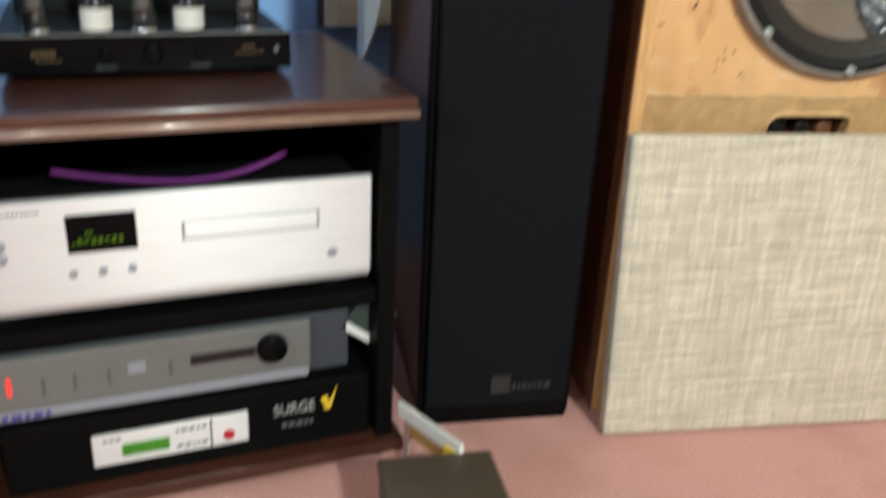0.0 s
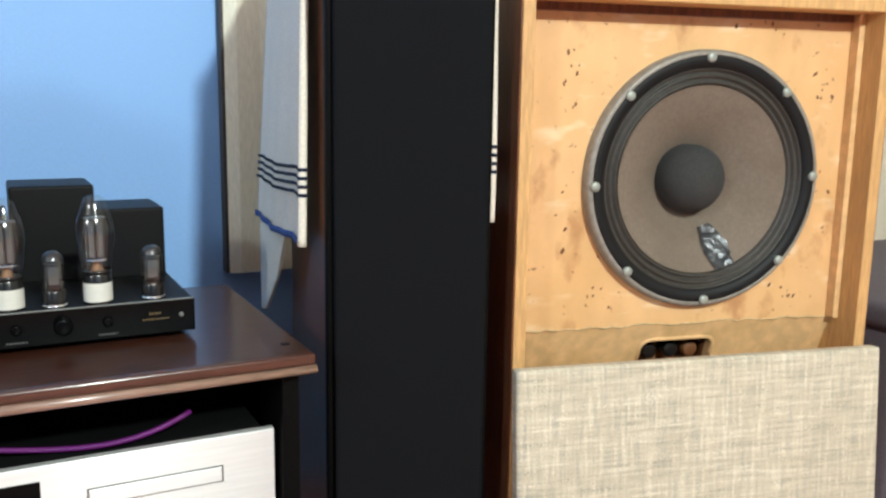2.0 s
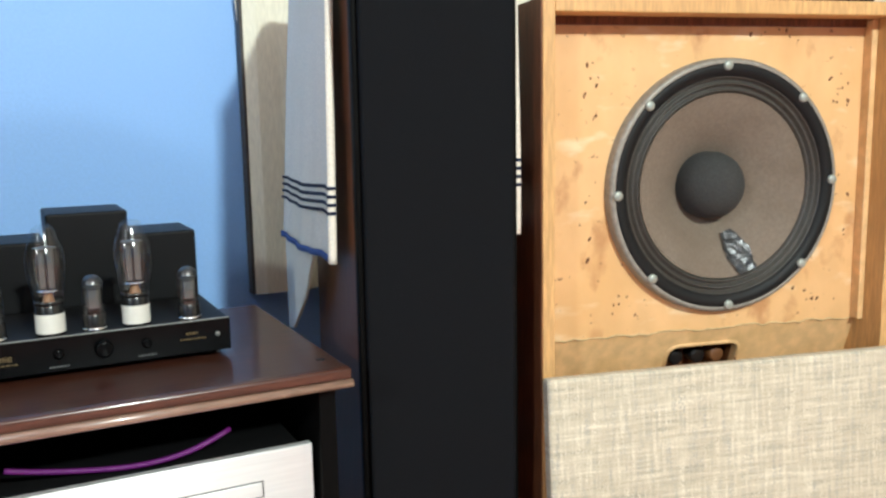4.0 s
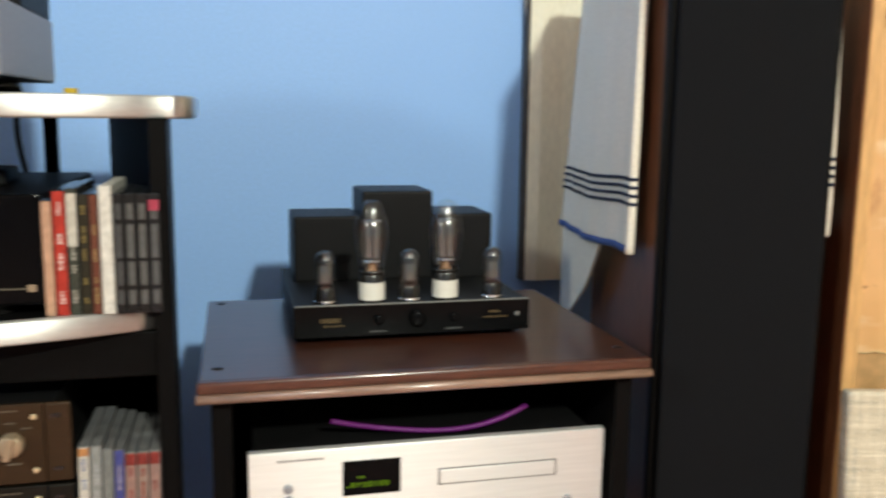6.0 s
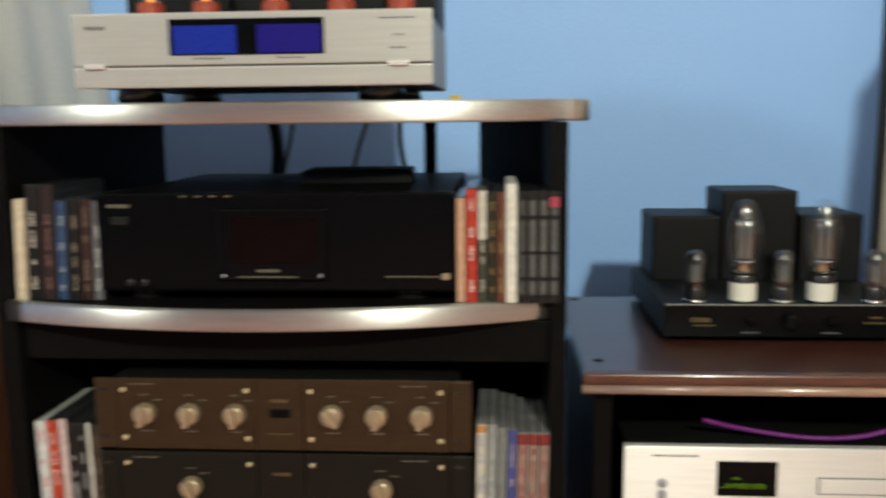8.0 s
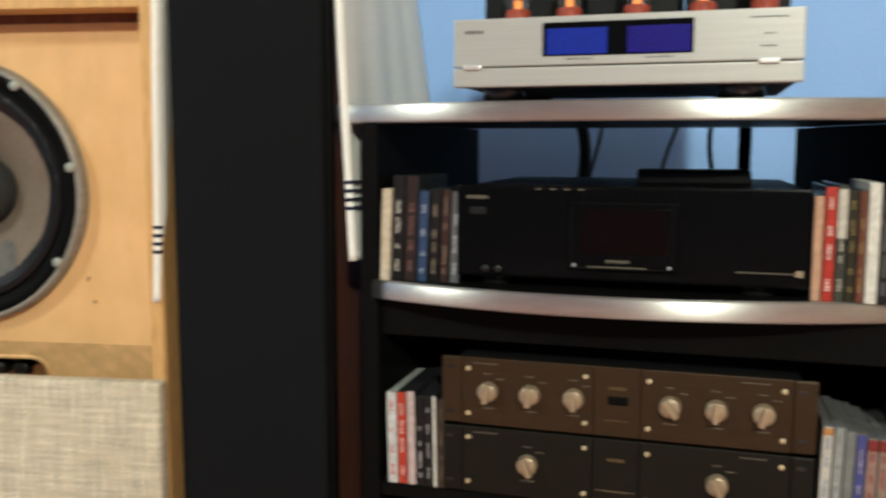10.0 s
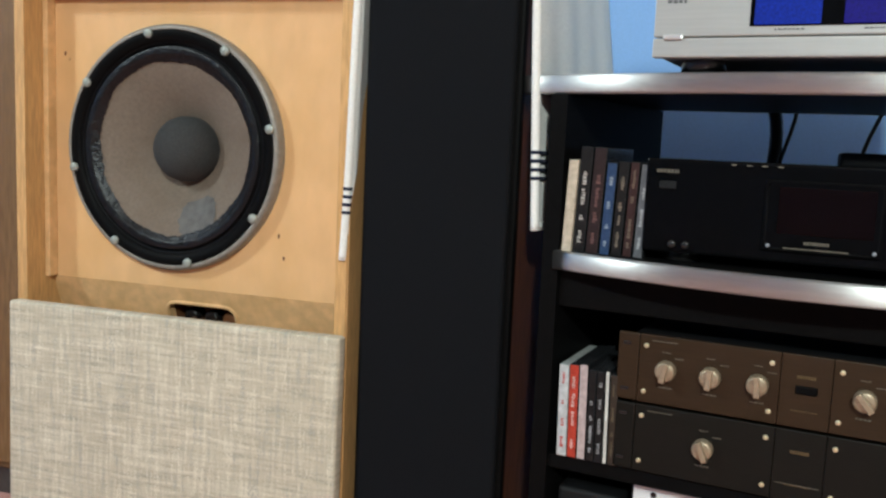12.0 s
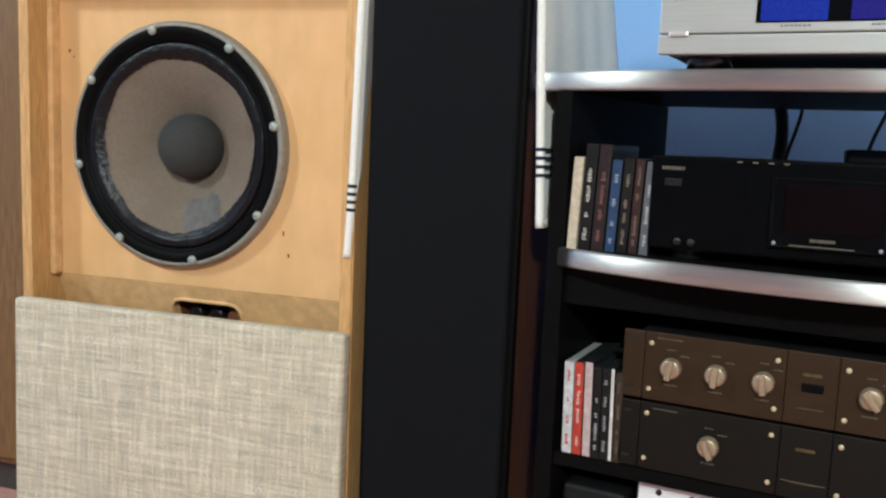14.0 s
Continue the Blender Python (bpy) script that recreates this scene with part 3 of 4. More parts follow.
def tower(m, label):
    """Front left bottom corner at the origin, front along +x, facing -y."""
    t = thing("tower_loudspeaker", m, label, "loudspeaker", "pair of tower loudspeakers")
    W, D, H = 0.222, 0.42, 1.02
    part("cabinet", box(0.004, W - 0.004, 0.030, D, 0.0, H, 0.004), M_WALNUT, t, "dark reddish walnut cabinet")
    part("grille_frame", box(0.0, W, 0.012, 0.032, 0.004, H, 0.004), M_BLACK, t, "black grille frame")
    part("grille_cloth", box(0.008, W - 0.008, 0.0, 0.013, 0.030, H - 0.004, 0.006, 3), M_GRILLE_BLACK, t, "black stretched grille cloth", smooth=True)
    part("plinth", box(0.006, W - 0.006, 0.004, 0.012, 0.0, 0.030, 0.003), M_BLACK, t)
    badge = part("badge", box(0.100, 0.128, -0.0025, 0.0, 0.050, 0.078, 0.0008), M_BADGE, t, "grey maker's badge with small print")
    part("badge_print", bars(0.131, 0.186, 0.059, -0.0008, 0.012, 7, 4), M_BADGE, badge)
    return t


def towel(m, width, drop_a, drop_b, depth0, depth1, flare, spread, label, seed, tail=0.0, folds=0.0026, outer=None, cotton=None, hem=True):
    """A towel laid over a tower's top, hanging down both sides. The origin is the tower's. tail: a back corner that hangs lower inside."""
    t = thing("towel", m, label, "towel", "towels over the towers")
    H, th = 1.024, 0.004
    cotton = cotton or M_TOWEL

    def side(sign, drop, x_at, flare, spread, start, thick=0.0062):
        nu = 40

        def at(u, low):
            v = 1 - low / drop
            y = start + (depth1 - start) * u + 0.006 * math.sin(v * 4 + seed) - (0.012 * v if u < 0.02 else 0)
            z = H - drop * v + 0.003 * math.sin(u * 7 + seed) * v - 0.007 * u * v
            wave = 0.5 + 0.5 * math.sin(u * 11 + 0.8 * v + seed)
            crease = 0.5 + 0.5 * math.sin(u * 25 + 1.2 * math.sin(v * 2 + seed))
            x = x_at + sign * (0.008 + flare * v * (0.82 + 0.16 * wave) + folds * (0.3 + 0.7 * v) * crease + spread * u * (0.4 + 0.6 * v))
            return Vector((x, y, z))

        marks = [(0.066 + 0.0112 * k, 0.0706 + 0.0112 * k) for k in range(4)]
        edges = sorted({drop, 0.0, 0.010, *[e for mk in marks for e in mk], *[drop * k / 26 for k in range(27)]}, reverse=True)
        def sheet(levels, lift):
            bm = bmesh.new()
            rows = [[bm.verts.new(at(j / nu, e) + Vector((sign * lift, 0, 0))) for j in range(nu + 1)] for e in levels]
            for p, q in zip(rows, rows[1:]):
                for j in range(nu):
                    bm.faces.new((p[j], p[j + 1], q[j + 1], q[j]))
            bmesh.ops.recalc_face_normals(bm, faces=bm.faces)
            bmesh.ops.solidify(bm, geom=bm.faces[:], thickness=th if lift == 0 else 0.001)
            return bm

        cloth = part("hanging_cloth", sheet(edges, 0.0), cotton, t, "pale cotton cloth", smooth=True)
        for k, (lo, hi) in enumerate(marks):
            part("stripe", sheet((hi, lo), 0.0034), M_STRIPE, cloth, "navy woven stripe", smooth=True)
            ring = [at(0.0, e) + Vector((sign * 0.002, -0.001, 0)) for e in (hi, lo)]
            part("stripe", tube(ring, thick + 0.0006, 10), M_STRIPE, cloth, "navy woven stripe")
        part("hem", sheet((0.010, 0.0), 0.0034), M_BLUE_HEM if hem else cotton, cloth, "blue hem" if hem else "plain hem", smooth=True)
        roll = [at(0.0, e) + Vector((sign * 0.002, -0.001, 0)) for e in edges]
        part("rolled_edge", tube(roll, thick, 10), cotton, t, "thick rolled front edge")

    side(-1, drop_a, 0.0, flare, spread, depth0)
    side(1, drop_b, width, *(outer or (flare, spread, depth0)))
    part("top_fold", box(-0.010, width + 0.010, depth0, depth1, H - 0.003, H + 0.006, 0.003), cotton, t)
    if tail:
        bm = bmesh.new()
        z0 = H - drop_a + 0.03
        pts = [(depth1 - 0.24, z0), (depth1 + 0.004, z0), (depth1 + 0.006, z0 - tail), (depth1 - 0.035, z0 - tail * 0.96), (depth1 - 0.14, z0 - tail * 0.60)]
        f = bm.faces.new([bm.verts.new((-0.012 - 0.030 * (y - depth0) / (depth1 - depth0), y, z)) for y, z in pts])
        bmesh.ops.recalc_face_normals(bm, faces=bm.faces)
        bmesh.ops.solidify(bm, geom=bm.faces[:], thickness=th)
        part("inner_corner", bm, cotton, t, "lower hanging inner corner")
    return t


T_RIGHT = pose(0.237, 1.159, 0, 0, 0, -11)
T_LEFT = pose(-1.284, 1.058, 0, 0, 0, 7)
tower(T_RIGHT, "tall black-fronted tower loudspeaker with walnut sides, towel on top")
tower(T_LEFT, "tall black-fronted tower loudspeaker beside the black rack")
towel(T_RIGHT, 0.222, 0.432, 0.40, 0.085, 0.440, 0.012, 0.030, "pale striped towel draped over the tower loudspeaker", 1, 0.20, 0.004, (-0.008, 0.0, 0.046, 0.0055))
towel(T_LEFT, 0.222, 0.4905, 0.4275, 0.018, 0.405, 0.020, 0.062, "white striped towel draped over the tower by the rack", 4, 0.0, 0.005, None, M_TOWEL_WHITE, False)

# ---- rosewood stand ----
stand = thing("audio_stand", pose(-0.0725, 1.094, 0), "glossy dark rosewood audio stand with black sides", "audio stand")
half = 0.267
part("tabletop", box(-half, half, 0.004, 0.425, 0.466, 0.489, 0.003), M_ROSE, stand, "polished rosewood top with small inlaid plugs")
part("edge_moulding", box(-half - 0.002, half + 0.002, -0.002, 0.012, 0.4745, 0.4885, 0.004, 3), M_ROSE_EDGE, stand, "rounded front moulding", smooth=True)
# half-round bead; its pale tone paints the highlight line
part("lower_bead", tube([(-half - 0.003, 0.001, 0.4690), (half + 0.003, 0.001, 0.4690)], 0.0056, 16), M_BEAD, stand, "lower bead with the highlight in its pale colour")
for x in (-half + 0.012, half - 0.034):
    part("side_panel", box(x, x + 0.022, 0.02, 0.42, 0.032, 0.463, 0.002), M_BLACK, stand, "black side panel")
part("back_panel", box(-half + 0.034, half - 0.034, 0.405, 0.415, 0.032, 0.463), M_BLACK, stand)
part("middle_shelf", box(-half + 0.034, half - 0.034, 0.028, 0.404, 0.226, 0.244, 0.002), M_BLACK, stand, "black shelf")
part("bottom_shelf", box(-half, half, 0.008, 0.42, 0.014, 0.032, 0.003), M_ROSE, stand, "rosewood bottom board")
for x in (-half + 0.03, half - 0.03):
    for y in (0.04, 0.38):
        part("foot", moved(lathe([(0.016, 0), (0.018, 0.003), (0.018, 0.014)], 20), Matrix.Translation((x, y, 0))), M_BASE, stand)
for x, y in ((-half + 0.02, 0.05), (-half + 0.02, 0.40), (half - 0.02, 0.05)):
    part("plug", moved(lathe([(0.006, 0), (0.006, 0.0008), (0, 0.001)], 16), Matrix.Translation((x, y, 0.489))), M_BLACK_MATTE, stand)

# ---- silver disc player ----
cd = thing("disc_player", pose(-0.067, 1.130, 0.244), "silver disc player with green display on the stand", "disc player")
part("body", box(-0.215, 0.215, 0.012, 0.27, 0.010, 0.136, 0.002), M_BLACK_MATTE, cd, "black case")
lip = [(0.012, 0.144), (0.0015, 0.144), (0.0, 0.1425)] + [(0.020 - 0.020 * math.cos(a), 0.030 - 0.020 * math.sin(a)) for a in (math.radians(10 * k) for k in range(10))] + [(0.020, 0.012)]
part("front_panel", moved(prism(lip, -0.221, 0.221), Matrix(((0, 0, 1, 0), (1, 0, 0, 0), (0, 1, 0, 0), (0, 0, 0, 1)))), M_SILVER, cd, "satin silver front panel")
for x in (-0.18, 0.18):
    for y in (0.04, 0.24):
        part("foot", moved(lathe([(0.02, 0), (0.022, 0.002), (0.022, 0.010)], 20), Matrix.Translation((x, y, 0))), M_BASE, cd)
FIGURES = [(-0.108 + 0.0002, 0.004, 0.0945, 0.0013)]
for k in range(7):
    x0 = -0.1015 + 0.0068 * k
    FIGURES += [(x0, 0.0042, 0.0982, 0.0013), (x0, 0.0013, 0.0945, 0.0040 + 0.002 * (k % 3 == 0)), (x0 + 0.0029, 0.0013, 0.0945 + 0.0018 * (k % 2), 0.0040)]
    if k % 3 != 1:
        FIGURES.append((x0, 0.0042, 0.0942, 0.0012))
win = part("display", box(-0.112, -0.042, -0.0015, 0.001, 0.084, 0.127, 0.0006), M_BLACK_GLOSS, cd, "dark display window")
part("display_figures", joined(bars(-0.094, -0.086, 0.1065, -0.0022, 0.0022, 2, 3), *[box(x0, x0 + dx, -0.0022, -0.0014, z0, z0 + dz) for x0, dx, z0, dz in FIGURES]), M_GREEN, win, "green lit figures")
tray = part("disc_tray", box(0.007, 0.156, -0.002, 0.001, 0.089, 0.107, 0.001), M_SILVER, cd, "silver disc tray")
part("tray_gap", joined(box(0.005, 0.158, -0.0006, 0.001, 0.1072, 0.1085), box(0.005, 0.158, -0.0006, 0.001, 0.0875, 0.0888), box(0.005, 0.0066, -0.0006, 0.001, 0.0875, 0.1085), box(0.1564, 0.158, -0.0006, 0.001, 0.0875, 0.1085)), M_DARK_MARK, tray)
for k, x in enumerate((-0.110, -0.080, -0.050)):
    part("button", disc(x, 0, 0.061, 0.0045, 0.004), M_SILVER_SIDE, cd)
part("button", disc(0.174, 0, 0.054, 0.0055, 0.004), M_SILVER_SIDE, cd)
part("button", disc(-0.176, 0, 0.099, 0.0055, 0.005), M_SILVER_SIDE, cd)
part("button", disc(-0.176, 0, 0.085, 0.0055, 0.005), M_SILVER_SIDE, cd)
part("name_print", bars(-0.188, -0.135, 0.133, 0, 0.0022, 12, 6), M_DARK_MARK, cd)

arc = [(-0.188 + 0.250 * k / 24, 1.17 + 0.01 * math.sin(k / 4), 0.386 + 0.026 * ((k - 11.5) / 12.5) ** 2) for k in range(25)]
cable = tagged(mesh_object("purple_cable", tube(arc, 0.0033), M_PURPLE), "purple braided cable lying on the disc player", "cable")

# ---- lower devices in the stand ----
dac = thing("digital_processor", pose(-0.10, 1.135, 0.128), "grey audio processor with red light on the stand", "audio component")
part("body", box(-0.17, 0.232, 0.012, 0.26, 0.0, 0.082, 0.003), M_SLATE, dac, "dark case")
part("front_panel", box(-0.178, 0.180, 0.0, 0.014, 0.014, 0.080, 0.003), M_DAC, dac, "grey sloping front panel")
part("lower_edge", box(-0.176, 0.178, 0.002, 0.012, 0.0, 0.0135, 0.002), M_SILVER_SIDE, dac)
part("slot", box(0.036, 0.112, -0.001, 0.001, 0.041, 0.054), M_BASE, dac)
part("knob", disc(0.132, 0, 0.050, 0.0185, 0.012, 0.004), M_BLACK_GLOSS, dac, "black round knob")
part("indicator", box(-0.160, -0.155, -0.0018, 0, 0.036, 0.058), M_RED_LED, dac, "red lit indicator")
for x in (-0.125, -0.092, -0.056, 0.012):
    part("switch", box(x, x + 0.003, -0.003, 0, 0.032, 0.052, 0.0008), M_DARK_MARK, dac)
part("switch", box(-0.034, -0.014, -0.002, 0, 0.042, 0.056, 0.001), M_SILVER_SIDE, dac)
part("legend", bars(-0.170, -0.120, 0.006, 0.001, 0.007, 5, 8), spine((0.12, 0.08, 0.35)), dac)

power = thing("power_conditioner", pose(-0.06, 1.125, 0.032), "black power conditioner with green meter in the stand", "power conditioner")
part("body", box(-0.215, 0.215, 0.004, 0.30, 0.0, 0.090, 0.003), M_BLACK, power, "black case")
panel = part("meter_panel", box(-0.122, 0.058, 0.0, 0.005, 0.024, 0.066, 0.001), M_SILVER, power, "white meter panel")
part("green_bar", box(-0.090, -0.036, -0.0015, 0.0, 0.034, 0.050, 0.0005), M_GREENBAR, panel, "green lit bar")
part("divider", box(0.012, 0.014, -0.001, 0, 0.026, 0.064), M_BASE, panel)
part("red_mark", disc(0.034, 0, 0.038, 0.007, 0.002), spine((0.6, 0.03, 0.04)), panel, "red mark")
part("meter_print", joined(bars(-0.028, 0.008, 0.056, 0, 0.004, 5, 1), bars(-0.028, 0.008, 0.034, 0, 0.004, 5, 2), bars(-0.110, -0.09, 0.058, 0, 0.003, 3, 5)), M_DARK_MARK, panel)
part("swoosh", moved(prism([(0, 0), (0.006, -0.018), (0.013, -0.018), (0.022, 0.016), (0.012, -0.006), (0.008, 0.002)], -0.0006, 0.0006), Matrix.Translation((0.150, 0.003, 0.066)) @ FRONT), M_YELLOW, power, "yellow tick mark")
part("small_print", bars(0.100, 0.140, 0.034, 0.003, 0.007, 5, 12), M_DARK_MARK, power)


def lettering(words, size, m, mat, parent):
    cu = bpy.data.curves.new("lettering", "FONT")
    cu.body, cu.size, cu.extrude, cu.align_x = words, size, 0.0004, "LEFT"
    tmp = bpy.data.objects.new("tmp", cu)
    scene.collection.objects.link(tmp)
    bpy.context.view_layer.update()
    me = bpy.data.meshes.new_from_object(tmp.evaluated_get(bpy.context.evaluated_depsgraph_get()))
    bpy.data.objects.remove(tmp)
    me.materials.clear()
    me.materials.append(mat)
    me.transform(m @ FRONT)
    ob = new("lettering", me)
    ob.parent = parent
    return ob


lettering("SURGE", 0.022, Matrix.Translation((0.090, 0.003, 0.050)) @ Matrix.Diagonal((0.8, 1, 1, 1)), M_PALE_MARK, power)

leaflet = thing("folded_leaflet", pose(0.150, 1.150, 0.128), "folded leaflet with white edge leaning in the stand", "leaflet")
tip = pose(0, 0, 0.042, 0, 38, 0)
part("cover", moved(box(-0.030, 0.026, 0.0, 0.060, 0.004, 0.046, 0.001), tip), spine((0.06, 0.08, 0.07)), leaflet, "dark green cover")
part("white_edge", moved(box(-0.031, 0.028, -0.003, 0.061, -0.006, 0.0038, 0.001), tip), M_PAPER, leaflet, "white page edge")

# brown box on the carpet, with a paper strip and yellow tape
carton = thing("brown_box", pose(0.160, 0.832, 0, 0, 0, -10), "dull brown plastic box standing on the carpet", "box")
part("body", box(-0.065, 0.065, -0.14, 0.14, 0, 0.095, 0.006), M_CARTON, carton, smooth=True)
part("lid", box(-0.067, 0.067, -0.142, 0.142, 0.088, 0.10, 0.004), M_CARTON, carton, smooth=True)
strip = thing("paper_strip", pose(0.202, 1.033, 0.0, 0, 0, -79), "white paper strip with yellow tape by the brown box", "paper strip")
part("paper", moved(box(-0.072, 0.072, -0.003, 0.003, -0.010, 0.010, 0.001), pose(0, 0, 0.090, 0, -9, 0)), M_PAPER, strip)
part("tape", moved(box(0.040, 0.070, -0.006, 0.006, -0.026, -0.002, 0.001), pose(0, 0, 0.090, 0, -9, 0)), M_YELLOW, strip, "yellow tape")
part("lower_band", moved(box(-0.05, 0.03, -0.002, 0.002, -0.030, -0.011, 0.001), pose(0, 0, 0.090, 0, -9, 0)), spine((0.55, 0.30, 0.10)), strip)
part("stand_leg", box(-0.055, -0.045, -0.0025, 0.0025, 0.0, 0.076, 0.001), spine((0.45, 0.30, 0.28)), strip)
part("stand_leg", box(0.045, 0.055, -0.0025, 0.0025, 0.0, 0.094, 0.001), spine((0.45, 0.30, 0.28)), strip)

# ---- valve amplifier ----
amp = thing("valve_amplifier", pose(-0.072, 1.232, 0.489), "black valve amplifier with glass tubes on the rosewood stand", "valve amplifier")
A = 0.155
part("chassis", box(-A, A, 0.002, 0.285, 0.008, 0.049, 0.002), M_BLACK_MATTE, amp, "black steel chassis")
part("front_panel", box(-A - 0.001, A + 0.001, -0.004, 0.002, 0.008, 0.050, 0.0015), M_BLACK_GLOSS, amp, "gloss black front panel")
part("top_edge", box(-A, A, -0.0045, -0.001, 0.0490, 0.0505, 0.0004), M_DAC, amp, "bright front top edge")
for x in (-0.13, 0.13):
    for y in (0.03, 0.23):
        part("foot", moved(lathe([(0.014, 0), (0.016, 0.002), (0.016, 0.009)], 18), Matrix.Translation((x, y, 0))), M_BASE, amp)
for x0, x1, y0, y1, h in ((-0.143, -0.046, 0.165, 0.275, 0.144), (-0.043, 0.062, 0.170, 0.28, 0.179), (0.064, 0.151, 0.160, 0.27, 0.146)):
    part("transformer_cover", box(x0, x1, y0, y1, 0.048, h, 0.004, 3), M_TRANS, amp, "black painted transformer cover")
part("knob", disc(0.002, -0.004, 0.030, 0.0105, 0.012, 0.003), M_BLACK_GLOSS, amp, "gloss black volume knob")
for x in (-0.048, 0.052):
    part("knob", disc(x, -0.004, 0.030, 0.006, 0.007, 0.002), M_BLACK_GLOSS, amp, "small black knob")
    part("knob_print", bars(x - 0.011, x + 0.011, 0.014, -0.004, 0.002, 6, 3), M_DARK_MARK, amp)
part("gold_badge", joined(bars(-0.122, -0.098, 0.030, -0.004, 0.006, 9, 7), bars(-0.118, -0.092, 0.023, -0.004, 0.002, 6, 9)), M_GOLD_MARK, amp, "gold maker's mark")
part("gold_print", joined(bars(0.100, 0.114, 0.034, -0.004, 0.003, 4, 7), bars(0.092, 0.124, 0.027, -0.004, 0.002, 9, 9)), M_GOLD_MARK, amp)
part("screw", disc(0.139, -0.004, 0.030, 0.003, 0.002), M_DAC, amp)


def power_tube(x, y):
    at = Matrix.Translation((x, y, 0.050))
    g = part("power_tube", moved(lathe([(0.0165, 0.0), (0.0165, 0.034), (0.0150, 0.037)], 32), at), M_BASE, amp, "black tube base")
    part("label_band", moved(lathe([(0.0169, 0.003), (0.0169, 0.026)], 32), at), M_LABEL, g, "white printed label")
    part("metal_ring", moved(lathe([(0.0160, 0.036), (0.0172, 0.038), (0.0176, 0.041), (0.0160, 0.0415)], 32), at), M_BASE, g)
    env = part("glass_envelope", moved(lathe([(0.0162, 0.036), (0.0172, 0.044), (0.0200, 0.060), (0.0232, 0.082), (0.0232, 0.094), (0.0200, 0.107), (0.0160, 0.114), (0.0150, 0.120), (0.0125, 0.127), (0.007, 0.131), (0, 0.132)], 36), at), M_GLASS, g, "clear glass envelope")
    env.visible_shadow = False
    part("plate", joined(moved(box(-0.0085, -0.0012, -0.005, 0.005, 0.056, 0.102, 0.0015), at), moved(box(0.0012, 0.0085, -0.005, 0.005, 0.056, 0.102, 0.0015), at)), M_PLATE, g, "grey anode plate")
    part("mica", moved(lathe([(0, 0.052), (0.0125, 0.052), (0.0125, 0.0530), (0, 0.0530)], 20), at), M_CHROME, g, "bright getter plate")
    part("mica", moved(lathe([(0, 0.1035), (0.0130, 0.1035), (0.0130, 0.1045), (0, 0.1045)], 20), at), M_PLATE, g)
    part("stem", moved(lathe([(0.008, 0.037), (0.005, 0.046), (0.003, 0.052), (0, 0.052)], 16), at), spine((0.30, 0.16, 0.08)), g)


def small_tube(x, y, parent, z=0.050):
    at = Matrix.Translation((x, y, z))
    g = part("small_tube", moved(lathe([(0.0135, 0), (0.0135, 0.018), (0.0125, 0.020)], 28), at), M_BASE, parent, "black base of a small tube")
    env = part("glass_envelope", moved(lathe([(0.0128, 0.018), (0.0132, 0.030), (0.0132, 0.056), (0.011, 0.063), (0.006, 0.067), (0, 0.068)], 28), at), M_GLASS, g, "clear glass envelope")
    env.visible_shadow = False
    part("plate", moved(box(-0.006, 0.006, -0.004, 0.004, 0.026, 0.050, 0.001), at), M_PLATE, g)
    part("mica", moved(lathe([(0, 0.0515), (0.0105, 0.0515), (0.0105, 0.0530), (0, 0.0530)], 20), at), M_PLATE, g)
    part("support", joined(*[moved(tube([(dx, 0, 0.018), (dx, 0, 0.058)], 0.0007, 6), at) for dx in (-0.008, 0.008)]), M_PLATE, g)
    part("getter_flash", moved(lathe([(0.0118, 0.0555), (0.0105, 0.0618), (0.0056, 0.0660), (0, 0.0672)], 24), at), M_GETTER, g, "silvery getter flash under the glass")
    part("socket_ring", moved(lathe([(0.0145, 0.0), (0.0150, 0.001), (0.0150, 0.003), (0.0138, 0.004)], 28), at), M_CHROME, g)


for x in (-0.053, 0.045):
    power_tube(x, 0.018)
for x in (-0.114, -0.004, 0.109):
    small_tube(x, 0.016, amp)

# ---- black rack with bowed aluminium trims ----
RX0, RX1 = -1.020, -0.362
rack = thing("audio_rack", pose(0, 0, 0), "tall black audio rack with bowed aluminium shelf trims", "audio rack")


def bow(x0, x1, ends, belly, skew=0.0, n=24):
    return [(x0 + (x1 - x0) * k / n, ends - belly * (1 - (2 * k / n - 1) ** 2) + skew * (2 * k / n - 1)) for k in range(n + 1)]


